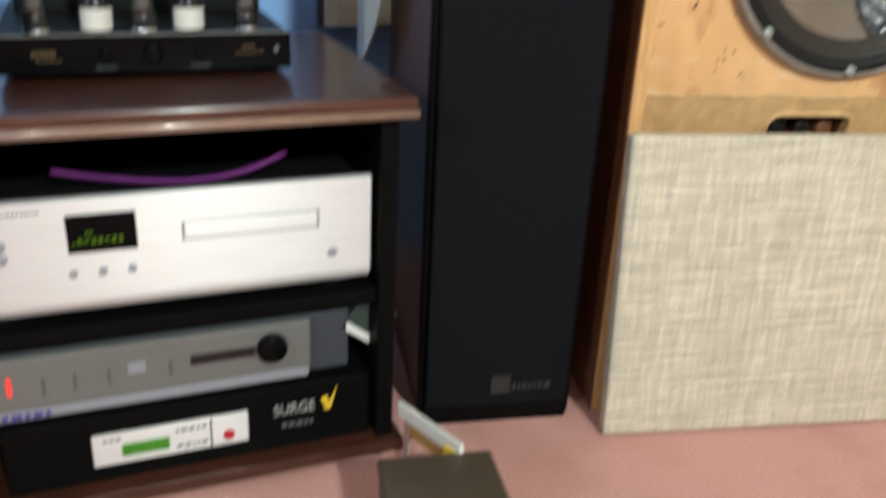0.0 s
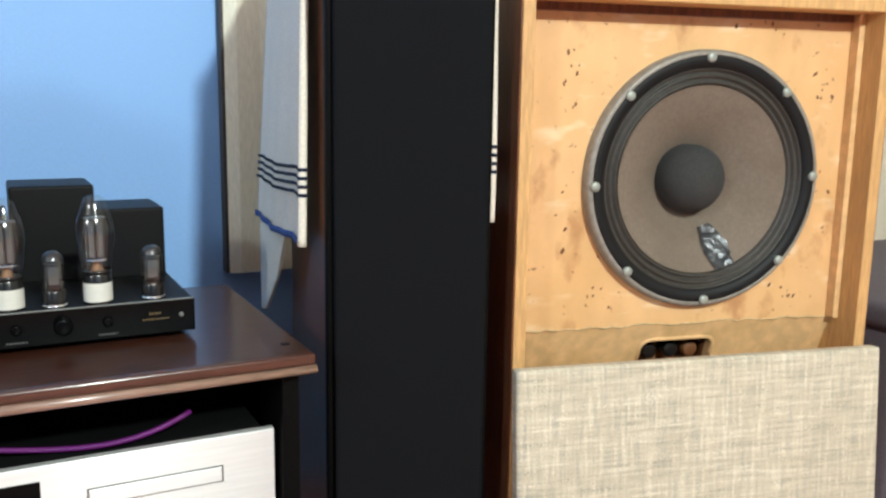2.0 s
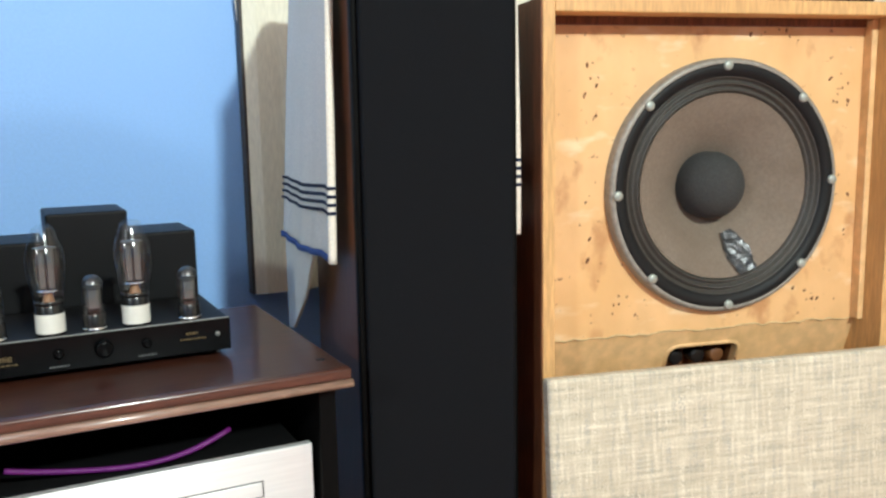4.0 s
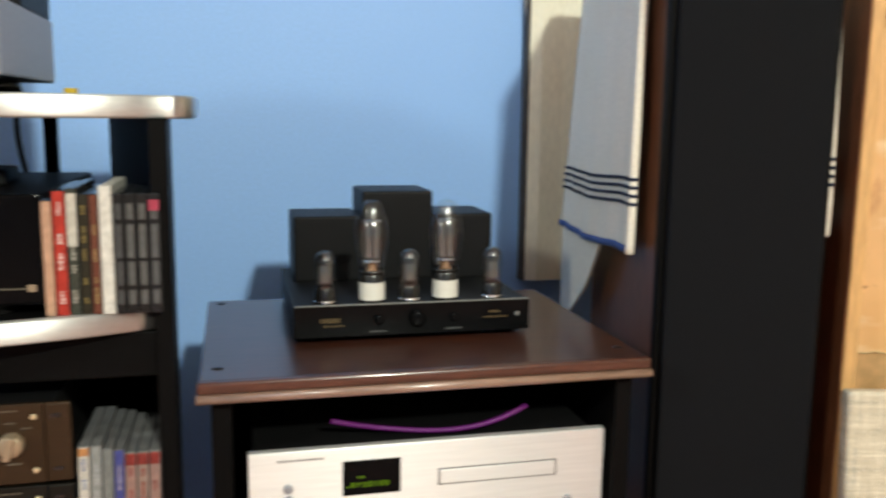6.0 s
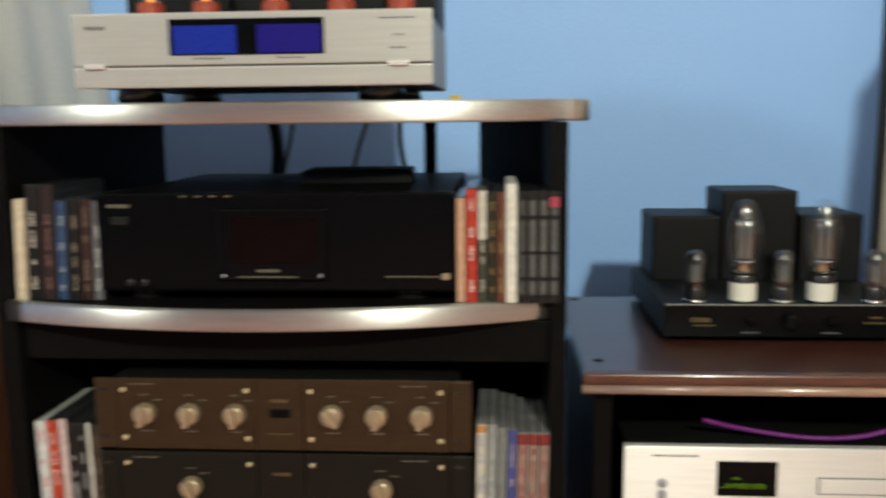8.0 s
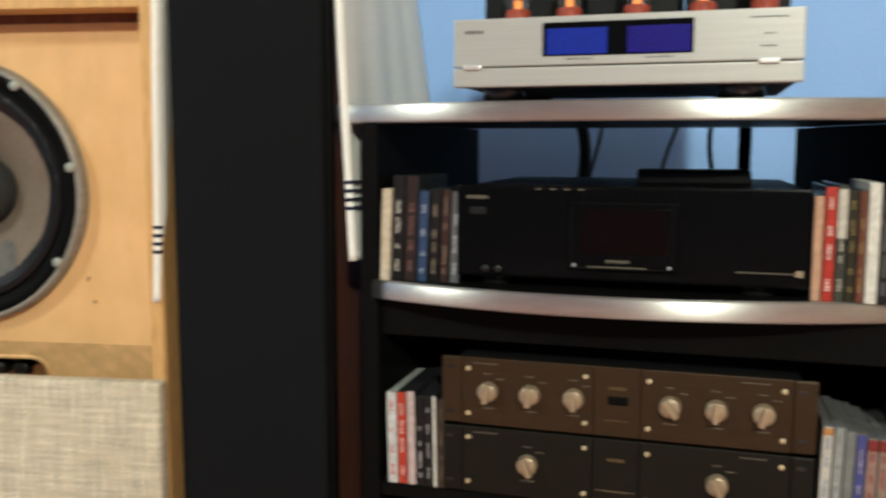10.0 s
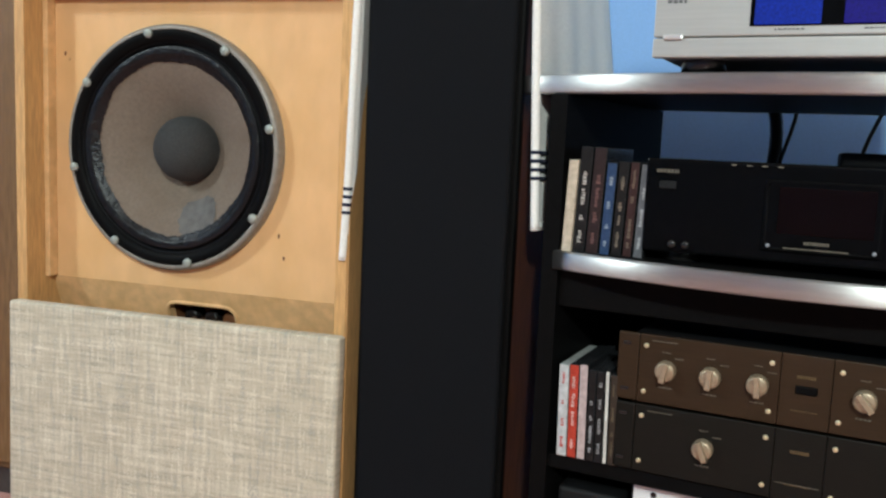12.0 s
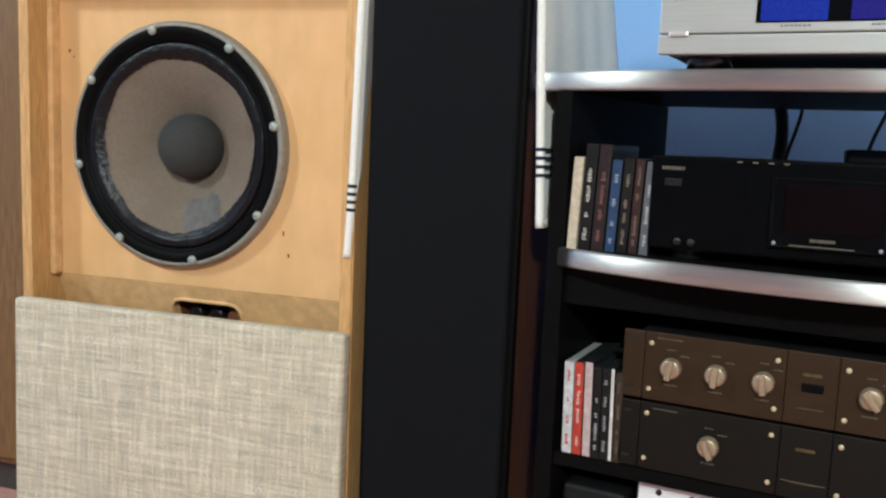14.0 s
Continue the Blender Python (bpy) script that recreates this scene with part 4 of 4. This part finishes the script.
def shelf(z0, z1, x0, x1, ends, belly, back, trim, rounded=0.0, skew=0.0):
    line = bow(x0, x1, ends, belly, skew)
    tail = [(x1, 1.21), (x1 - 0.084, 1.478), (x0 + 0.034, 1.478)] if not rounded else [(x1, back), (x0, back)]
    part("shelf", prism(line + tail, z0 + 0.001, z1 - 0.001), M_BLACK, rack, "black shelf board")
    if trim:
        bm = bmesh.new()
        prof = [(0.004, z0), (-0.003, z0), (-0.0058, z0 + 0.0012), (-0.0068, z0 + 0.003), (-0.0071, (z0 + z1) / 2), (-0.0068, z1 - 0.003), (-0.0058, z1 - 0.0012), (-0.003, z1), (0.004, z1)]
        path = [Vector((x, y, 0)) for x, y in line]
        if rounded:
            # the front edge turns the corner and runs back along the side
            def corner(cx, sign):
                pts = []
                for k in range(9):
                    a = math.radians(90 * k / 8)
                    pts.append(Vector((cx + sign * rounded * math.sin(a), ends + rounded - rounded * math.cos(a), 0)))
                return pts
            right, left = corner(x1, 1), corner(x0, -1)
            path = [Vector((x0 - rounded, ends + rounded + 0.10, 0))] + left[::-1] + path[1:-1] + right + [Vector((x1 + rounded, ends + rounded + 0.10, 0))]
        rows = []
        for i, p in enumerate(path):
            d = (path[min(i + 1, len(path) - 1)] - path[max(i - 1, 0)]).normalized()
            nrm = Vector((d.y, -d.x, 0))
            rows.append([bm.verts.new((p.x + nrm.x * -o, p.y + nrm.y * -o, z)) for o, z in prof])
        for a, b in zip(rows, rows[1:]):
            for k in range(len(prof)):
                bm.faces.new((a[k], a[(k + 1) % len(prof)], b[(k + 1) % len(prof)], b[k]))
        bm.faces.new(rows[0])
        bm.faces.new(rows[-1][::-1])
        bmesh.ops.recalc_face_normals(bm, faces=bm.faces)
        part("trim", bm, M_BRUSHED, rack, "bowed brushed aluminium trim", smooth=True)


shelf(0.772, 0.796, RX0 - 0.024, RX1 + 0.000, 1.103, 0.054, 1.50, True, 0.020)
shelf(0.550, 0.574, RX0 + 0.020, RX1 - 0.014, 1.092, 0.060, 1.48, True, 0.0, 0.012)
shelf(0.283, 0.303, RX0 + 0.022, RX1 - 0.018, 1.090, 0.0, 1.21, False)
shelf(0.050, 0.072, RX0 + 0.022, RX1 - 0.018, 1.090, 0.0, 1.21, False)
part("shelf_front_rail", box(RX0 + 0.022, RX1 - 0.018, 1.094, 1.110, 0.500, 0.549, 0.002), M_BLACK, rack, "black rail under the shelf")
part("side_panel", prism([(RX0, 1.085), (RX0 + 0.022, 1.085), (RX0 + 0.055, 1.48), (RX0 + 0.033, 1.48)], 0.0, 0.771), M_BLACK, rack, "black splayed side panel")
part("side_panel", prism([(RX1 - 0.018, 1.085), (RX1, 1.085), (RX1 - 0.004, 1.21), (RX1 - 0.088, 1.48), (RX1 - 0.106, 1.48), (RX1 - 0.022, 1.21)], 0.0, 0.771), M_BLACK, rack, "black splayed side panel")
# added board: stands in for the dim wall seen through the open back
part("back_panel", box(RX0 + 0.050, RX1 - 0.100, 1.470, 1.477, 0.072, 0.540), M_BLACK, rack, "added black board darkening the open back")
part("rear_post", tube([(-0.542, 1.46, 0.545), (-0.542, 1.46, 0.772)], 0.010, 12), M_BLACK_GLOSS, rack, "black rear post")

# ---- silver amplifier on the rack ----
sil = thing("silver_amplifier", pose(-0.695, 1.040, 0.796), "silver valve amplifier with two blue meter screens on the rack", "valve amplifier")
part("body", box(-0.185, 0.186, 0.012, 0.29, 0.016, 0.091, 0.003), M_SILVER_SIDE, sil, "grey painted case")
part("front_panel", box(-0.190, 0.190, 0.0, 0.012, 0.038, 0.092, 0.002), M_CHAMP, sil, "satin silver front panel")
part("lower_panel", box(-0.190, 0.190, -0.002, 0.012, 0.015, 0.0365, 0.002), M_CHAMP, sil, "stepped lower front strip")
for x in (-0.14, 0.13):
    for y in (0.05, 0.25):
        part("foot", moved(lathe([(0.022, 0), (0.026, 0.003), (0.024, 0.016)], 24), Matrix.Translation((x, y, 0))), M_BASE, sil)
screen = part("meter_window", box(-0.086, 0.078, -0.0015, 0.001, 0.048, 0.085, 0.001), M_BLACK_GLOSS, sil, "black meter window")
part("meter_screen", box(-0.081, -0.014, -0.0028, -0.0015, 0.0495, 0.078, 0.0004), M_BLUE_LCD, screen, "blue lit meter screen")
part("meter_screen", box(0.008, 0.075, -0.0028, -0.0015, 0.0495, 0.078, 0.0004), M_VIOLET_LCD, screen, "violet-blue lit meter screen")
part("window_print", joined(bars(-0.06, -0.03, 0.0445, 0, 0.0016, 7, 1), bars(0.028, 0.056, 0.0445, 0, 0.0016, 7, 2), bars(0.135, 0.172, 0.083, 0, 0.0016, 10, 3), bars(0.150, 0.160, 0.066, 0, 0.0016, 3, 4), bars(0.146, 0.162, 0.053, 0, 0.0016, 4, 5), bars(-0.176, -0.155, 0.077, 0, 0.004, 4, 6)), M_DARK_MARK, sil)
for x in (-0.167, 0.155):
    part("button", box(x - 0.011, x + 0.011, -0.006, 0.002, 0.0345, 0.040, 0.002), M_SILVER, sil, "polished push button")

part("transformer_cover", box(-0.185, -0.06, 0.13, 0.285, 0.091, 0.235, 0.004, 3), M_TRANS, sil, "dark transformer cover")
part("transformer_cover", box(-0.055, 0.060, 0.13, 0.285, 0.091, 0.245, 0.004, 3), M_TRANS, sil, "dark transformer cover")
part("transformer_cover", box(0.065, 0.185, 0.13, 0.285, 0.091, 0.235, 0.004, 3), M_TRANS, sil, "dark transformer cover")
for x in (-0.127, -0.065, 0.013, 0.086, 0.152):
    at = Matrix.Translation((x, 0.06, 0.091))
    g = part("valve", moved(lathe([(0.017, 0.0), (0.017, 0.004), (0.015, 0.006)], 28), at), M_BASE, sil, "valve socket")
    part("red_base", moved(lathe([(0.0145, 0.004), (0.0145, 0.016), (0.013, 0.018)], 28), at), spine((0.42, 0.07, 0.04)), g, "red valve base")
    env = part("glass_envelope", moved(lathe([(0.0135, 0.016), (0.015, 0.030), (0.015, 0.070), (0.012, 0.080), (0.006, 0.086), (0, 0.087)], 28), at), M_GLASS, g, "clear glass envelope")
    env.visible_shadow = False
    part("plate", moved(box(-0.008, 0.008, -0.005, 0.005, 0.030, 0.066, 0.001), at), M_PLATE, g, "grey anode plate")
    part("heater", moved(lathe([(0.0045, 0.019), (0.0045, 0.029)], 12), at), M_HEATER, g, "glowing orange heater")

# ---- black disc player on the upper shelf ----
sony = thing("disc_player", pose(-0.688, 1.078, 0.573), "black disc player with dim red display on the rack", "disc player")
part("body", box(-0.200, 0.200, 0.010, 0.36, 0.012, 0.122, 0.003), M_BLACK, sony, "black case")
part("front_panel", box(-0.203, 0.203, 0.0, 0.010, 0.012, 0.124, 0.003), M_BLACK_GLOSS, sony, "gloss black front panel")
part("centre_panel", box(-0.066, 0.060, -0.003, 0.0, 0.024, 0.106, 0.002), M_BLACK_GLOSS, sony, "raised centre panel")
bezel = [(-0.062, 0.098), (-0.058, 0.104), (0.052, 0.104), (0.056, 0.098), (0.056, 0.034), (0.050, 0.027), (-0.056, 0.027), (-0.062, 0.034), (-0.062, 0.098)]
part("display_bezel", tube([(x, -0.003, z) for x, z in bezel], 0.0011, 8), M_BLACK, sony, "thin raised black bezel")
for x in (-0.058, 0.052):
    part("button", disc(x, -0.003, 0.0305, 0.0022, 0.0015), M_SILVER_SIDE, sony, "tiny bright button")
part("display", box(-0.050, 0.050, -0.004, -0.003, 0.045, 0.098, 0.0008), M_SMOKED, sony, "dim dark red display")
part("maker_mark", bars(-0.190, -0.164, 0.109, 0, 0.0042, 7, 3), M_MARK, sony, "white maker's mark")
part("power_button", box(-0.186, -0.166, -0.002, 0, 0.088, 0.097, 0.0008), M_BLACK_MATTE, sony, "small black power button")
part("model_print", joined(bars(-0.020, 0.006, 0.036, -0.003, 0.0035, 10, 2), box(-0.042, 0.026, -0.0036, -0.003, 0.0285, 0.0297)), M_MARK, sony)
part("right_line", box(0.125, 0.195, -0.0006, 0, 0.0285, 0.0296), M_MARK, sony)
part("gold_mark", box(0.188, 0.196, -0.001, 0, 0.026, 0.033), M_KNOB, sony)
part("top_marks", joined(*[box(x, x + 0.006, -0.0008, 0, 0.119, 0.1206) for x in (-0.105, -0.088, -0.071, -0.054)]), M_MARK, sony)
for x in (-0.16, 0.15):
    for y in (0.04, 0.30):
        part("foot", moved(lathe([(0.024, 0), (0.026, 0.002), (0.026, 0.012)], 24), Matrix.Translation((x, y, 0))), M_BASE, sony)
for x in (-0.166, -0.150):
    part("button", disc(x, 0, 0.022, 0.005, 0.006), M_BASE, sony)
remote = thing("remote_control", pose(-0.605, 1.20, 0.695, 0, 0, 4), "black slab lying on top of the black disc player", "remote control")
part("slab", box(-0.078, 0.062, 0, 0.10, 0, 0.018, 0.004), M_BLACK_MATTE, remote, smooth=True)

# cables hanging behind the shelf
for k, (x0, x1, r, mat) in enumerate(((-0.800, -0.780, 0.010, M_CABLE), (-0.765, -0.790, 0.003, M_CABLE), (-0.640, -0.690, 0.003, M_CABLE), (-0.590, -0.578, 0.004, M_CABLE))):
    pts = [(x0 + (x1 - x0) * i / 12 + 0.006 * math.sin(i * 0.6 + k), 1.49 + 0.012 * math.sin(i * 0.4), 0.80 - 0.02 * i) for i in range(13)]
    tagged(mesh_object("hanging_cable", tube(pts, r, 8), mat), "black cable hanging behind the rack", "cable", "cables behind the rack")
yel = tagged(mesh_object("yellow_plug", box(-0.507, -0.492, 1.37, 1.39, 0.796, 0.808, 0.002), M_YELLOW), "yellow cable plug lying on the rack top", "plug")

# ---- brown preamplifier pair ----


def rack_unit(z, tone, knobs, label, slot):
    u = thing("preamplifier", pose(-0.690, 1.085, z), label, "preamplifier", "stacked preamplifiers")
    h = 0.086
    part("body", box(-0.205, 0.205, 0.006, 0.26, 0.002, h - 0.003, 0.002), M_BLACK_MATTE, u, "black case")
    for name, x0, x1 in (("ear", -0.222, -0.1955), ("front_panel", -0.195, -0.0305), ("centre_panel", -0.030, 0.0255), ("front_panel", 0.026, 0.1955), ("ear", 0.196, 0.222)):
        p = part(name, box(x0, x1, 0.0, 0.006, 0.0, h, 0.0026 if name == "ear" else 0.0012), tone, u, "anodised panel")
        if name == "ear":
            for zz in (0.014, 0.072):
                part("ear_slot", box(x0 + 0.006, x0 + 0.016, -0.0006, 0.001, zz - 0.0022, zz + 0.0022, 0.0006), M_BASE, p, "dark mounting slot")
    for x in (-0.187, -0.040, 0.035, 0.186):
        for zz in (0.014, 0.072):
            part("screw", disc(x, 0, zz, 0.0030, 0.002), M_BRASS, u)
    for i, x in enumerate(knobs):
        k = part("knob", disc(x, 0, 0.044, 0.0125, 0.012, 0.003), M_KNOB, u, "pale gold knob")
        turn = Matrix.Translation((x, -0.012, 0.044)) @ Matrix.Rotation(math.radians((10, 4, -6, -40, 5, 14)[i] if len(knobs) > 2 else -24), 4, "Y")
        part("grip", moved(box(-0.0035, 0.0035, -0.007, 0.001, -0.0125, 0.0125, 0.0012), turn), M_KNOB, k)
        part("knob_print", joined(bars(x - 0.008, x + 0.008, 0.022, 0, 0.0016, 4, i), bars(x - 0.006, x + 0.004, 0.066, 0, 0.0014, 3, i + 9), bars(x + 0.010, x + 0.020, 0.060, 0, 0.0014, 3, i + 5)), M_MARK, u)
    part("maker_mark", joined(bars(-0.012, 0.008, 0.060, 0, 0.004, 9, 4), bars(-0.016, 0.012, 0.020, 0, 0.0014, 9, 3)), M_GOLD_MARK, u)
    if slot:
        part("slot", box(-0.013, 0.011, -0.0012, 0.001, 0.040, 0.050, 0.002), M_BLACK, u, "small black lamp slot")
    else:
        part("lower_line", box(-0.026, 0.022, -0.0006, 0.001, 0.0205, 0.0212), M_MARK, u)
    part("panel_print", joined(bars(-0.180, -0.150, 0.079, 0, 0.0014, 8, 4), bars(0.14, 0.17, 0.079, 0, 0.0014, 8, 6)), M_MARK, u)
    return u


rack_unit(0.3045, M_BRONZE_DARK, (-0.110, 0.116), "dark olive preamplifier with two gold knobs on the rack shelf", False)
rack_unit(0.394, M_BRONZE, (-0.161, -0.108, -0.054, 0.060, 0.112, 0.164), "brown preamplifier with six gold knobs on the dark one", True)

# ---- disc cases ----


def disc_case(x, y, z, w, h, d, tone, lean=0.0, prints=None, top=None, label="", yaw=0.0, blocks=(), band=None):
    """One case standing upright; its spine faces -y."""
    c = thing("disc_case", pose(x, y, z, 0, lean, yaw), label, "disc case", "disc cases on the rack")
    part("case", box(0, w, 0.0006, d, 0, h, 0.0007, 1), top or M_CASE, c, "clear plastic case")
    part("spine", box(0.0006, w - 0.0006, 0, 0.001, 0.001, h - 0.001), spine(tone), c, "printed spine")
    if band:
        part("spine_band", box(0.0004, w - 0.0004, -0.0005, 0.0004, h * band[0], h * band[1], 0), spine(band[2]), c, "coloured band across the spine")
    if blocks:
        part("spine_print", joined(*[box(w * 0.22, w * 0.80, -0.0004, 0.0002, h * a, h * b) for a, b in blocks]), spine(prints), c)
    elif prints:
        rnd = random.Random(round(x * 1000))
        z0, bits = h * 0.10, []
        while z0 < h * 0.84:
            for k in range(rnd.randint(2, 7)):
                dz = rnd.uniform(0.0012, 0.0036)
                if z0 + dz < h * 0.92:
                    bits.append(box(w * rnd.uniform(0.30, 0.40), w * rnd.uniform(0.58, 0.70), -0.0004, 0.0002, z0, z0 + dz))
                z0 += dz + 0.0011
            z0 += rnd.uniform(0.004, 0.022)
        part("spine_print", joined(*bits), spine(prints), c)
    return c


BLACKISH, CREAM, RED, WHITE = (0.014, 0.012, 0.012), (0.70, 0.58, 0.44), (0.50, 0.045, 0.03), (0.78, 0.75, 0.68)
# upper shelf, by the rack's left side
x = -0.994
for w, h, tone, ink, lab in (
    (0.0125, 0.117, CREAM, None, "cream slim box standing on the rack shelf"),
    (0.0150, 0.134, BLACKISH, (0.55, 0.5, 0.45), "black case with white writing on the shelf"),
    (0.0155, 0.134, (0.035, 0.020, 0.020), (0.20, 0.10, 0.09), "dark maroon case standing on the shelf"),
    (0.0125, 0.116, (0.035, 0.068, 0.15), (0.34, 0.38, 0.44), "blue case with pale writing on the shelf"),
    (0.0125, 0.118, BLACKISH, (0.25, 0.2, 0.15), "black case with dim writing on the shelf"),
    (0.0110, 0.118, (0.05, 0.022, 0.02), (0.22, 0.16, 0.12), "dark red case standing on the shelf"),
    (0.0115, 0.116, (0.14, 0.14, 0.15), (0.5, 0.5, 0.5), "clear empty case beside the black player"),
):
    disc_case(x, 1.082, 0.573, w, h, 0.13, tone, 2.0, ink, None if tone != CREAM else spine(CREAM), lab)
    x += w + 0.0022
# upper shelf, right
x = -0.4840
for w, h, tone, ink, lab in (
    (0.0100, 0.118, (0.62, 0.36, 0.24), None, "salmon-coloured slim case on the shelf"),
    (0.0120, 0.128, RED, (0.75, 0.6, 0.55), "red case with white writing on the shelf"),
    (0.0100, 0.130, (0.055, 0.060, 0.045), (0.45, 0.42, 0.36), "grey printed case standing on the shelf"),
    (0.0100, 0.124, (0.030, 0.025, 0.015), (0.26, 0.19, 0.06), "black case with gold writing on the shelf"),
    (0.0085, 0.124, (0.16, 0.05, 0.03), (0.36, 0.27, 0.12), "brown-red case standing on the shelf"),
    (0.0120, 0.132, WHITE, None, "white case standing on the shelf"),
    (0.0100, 0.124, BLACKISH, (0.08, 0.08, 0.08), "black case with grey writing on the shelf"),
    (0.0110, 0.124, BLACKISH, (0.12, 0.12, 0.115), "black case with grey writing on the shelf"),
    (0.0110, 0.124, BLACKISH, (0.12, 0.12, 0.115), "black case with grey writing on the shelf"),
    (0.0110, 0.124, (0.016, 0.014, 0.016), (0.11, 0.11, 0.11), "black case with pink label on the shelf"),
):
    boxed = "grey writing" in lab or "pink label" in lab
    disc_case(x, 1.075, 0.573, w, h, 0.13, tone, 0.0, ink, spine(WHITE) if tone == WHITE else None, lab, 0.0, ((0.08, 0.20), (0.24, 0.44), (0.47, 0.75), (0.79, 0.92)) if boxed else (), (0.86, 0.95, (0.45, 0.06, 0.10)) if "pink label" in lab else (0.55, 0.96, (0.62, 0.58, 0.50)) if "grey printed" in lab else None)
    x += w + 0.0008
# lower shelf, left, leaning
x = -0.985
for w, h, tone, ink, lab in (
    (0.0130, 0.122, (0.66, 0.66, 0.66), (0.6, 0.1, 0.08), "white case leaning on the lower shelf"),
    (0.0125, 0.124, (0.55, 0.06, 0.035), (0.8, 0.55, 0.5), "red case with white writing leaning on the shelf"),
    (0.0110, 0.126, (0.62, 0.48, 0.46), None, "pale pink case leaning on the shelf"),
    (0.0100, 0.120, BLACKISH, (0.45, 0.45, 0.45), "black case with white writing on the shelf"),
    (0.0105, 0.120, BLACKISH, (0.35, 0.35, 0.35), "black case with white writing on the shelf"),
    (0.0050, 0.122, WHITE, None, "thin white case leaning on the shelf"),
    (0.0100, 0.118, (0.05, 0.035, 0.025), (0.15, 0.11, 0.07), "dark brown case leaning on the shelf"),
):
    disc_case(x, 1.085, 0.3035, w, h, 0.13, tone, -1.2, ink, spine((0.5, 0.52, 0.5)) if w > 0.0128 else None, lab)
    x += w + 0.0010
# lower shelf, right
x = -0.4645
for w, h, tone, ink, lab in (
    (0.0110, 0.128, (0.66, 0.62, 0.55), (0.2, 0.25, 0.4), "cream case standing on the lower shelf"),
    (0.0110, 0.128, (0.30, 0.31, 0.30), (0.5, 0.5, 0.5), "grey case standing on the lower shelf"),
    (0.0100, 0.124, (0.22, 0.23, 0.22), None, "grey case standing on the lower shelf"),
    (0.0100, 0.122, (0.07, 0.08, 0.28), (0.4, 0.35, 0.4), "blue case standing on the lower shelf"),
    (0.0110, 0.118, (0.36, 0.21, 0.18), (0.30, 0.06, 0.05), "pink case with red top on the shelf"),
    (0.0110, 0.118, (0.34, 0.23, 0.19), (0.30, 0.06, 0.05), "pink case with red top on the shelf"),
    (0.0110, 0.118, (0.35, 0.21, 0.18), (0.26, 0.06, 0.05), "pink case with red top on the shelf"),
):
    disc_case(x, 1.080, 0.3035, w, h, 0.13, tone, 1.0, ink, M_CLEAR_CASE, lab, 0.0, (), (0.88, 0.985, (0.26, 0.04, 0.035)) if "pink" in lab else (0.92, 0.985, (0.55, 0.25, 0.10)) if "cream" in lab else None)
    x += w + 0.0012

# ---- lower shelf of the rack: white device ----
dev = thing("white_device", pose(-0.70, 1.11, 0.072), "white-fronted device with black sockets on the rack", "audio component")
part("body", box(-0.19, 0.19, 0.004, 0.28, 0.0, 0.205, 0.003), M_BLACK_MATTE, dev, "black case")
face = part("front_panel", box(-0.186, 0.186, 0.0, 0.004, 0.150, 0.204, 0.001), M_WHITE_MARK, dev, "white front strip")
for k in range(8):
    part("socket", disc(-0.16 + 0.042 * k, 0, 0.195, 0.004, 0.001), M_BASE, face)
lid = thing("black_case", pose(-0.945, 1.10, 0.072), "black case standing on the bottom rack shelf", "case")
part("shell", box(-0.04, 0.045, 0, 0.25, 0, 0.185, 0.006), M_BLACK_MATTE, lid, smooth=True)

# ---- far things at the sides ----
deck = thing("black_deck", pose(0.96, 1.24, 0.945, 0, 0, -13), "black flat audio component lying on the vintage loudspeaker", "audio component")
part("body", box(-0.10, 0.19, -0.10, 0.14, 0.008, 0.075, 0.004), M_BLACK, deck)
part("front_strip", box(-0.098, 0.188, -0.103, -0.1, 0.014, 0.07, 0.001), M_BLACK_GLOSS, deck)
for x, y in ((-0.08, -0.08), (0.17, -0.08), (-0.08, 0.12), (0.17, 0.12)):
    part("foot", moved(lathe([(0.01, 0), (0.01, 0.0085)], 14), Matrix.Translation((x, y, 0))), M_BASE, deck)
wardrobe = thing("wooden_cabinet", pose(-2.32, 1.02, 0, 0, 0, 9), "plain brown wooden cabinet beside the vintage loudspeaker", "cabinet")
part("body", box(-0.40, 0.34, 0.02, 0.50, 0.06, 1.60, 0.003), M_BROWN_WOOD, wardrobe)
part("door", box(-0.38, 0.335, 0.0, 0.019, 0.08, 1.58, 0.003), M_BROWN_WOOD, wardrobe, "brown wooden door")
part("plinth", box(-0.39, 0.33, 0.04, 0.48, 0.0, 0.06), M_DARK_EDGE, wardrobe)
seat = thing("upholstered_chest", pose(1.62, 1.20, 0), "mauve-grey fabric chest standing by the cream wall", "chest")
part("body", box(-0.30, 0.45, -0.1, 0.45, 0.0, 0.40, 0.03, 4), M_SOFA, seat, smooth=True)
part("lid", box(-0.31, 0.46, -0.11, 0.46, 0.38, 0.43, 0.02, 4), M_SOFA, seat, smooth=True)
structure("wall_side_panel", box(1.15, 2.6, 1.74, WALL_Y - 0.003, 0, 2.5), M_CREAM_WALL, "cream wall section")
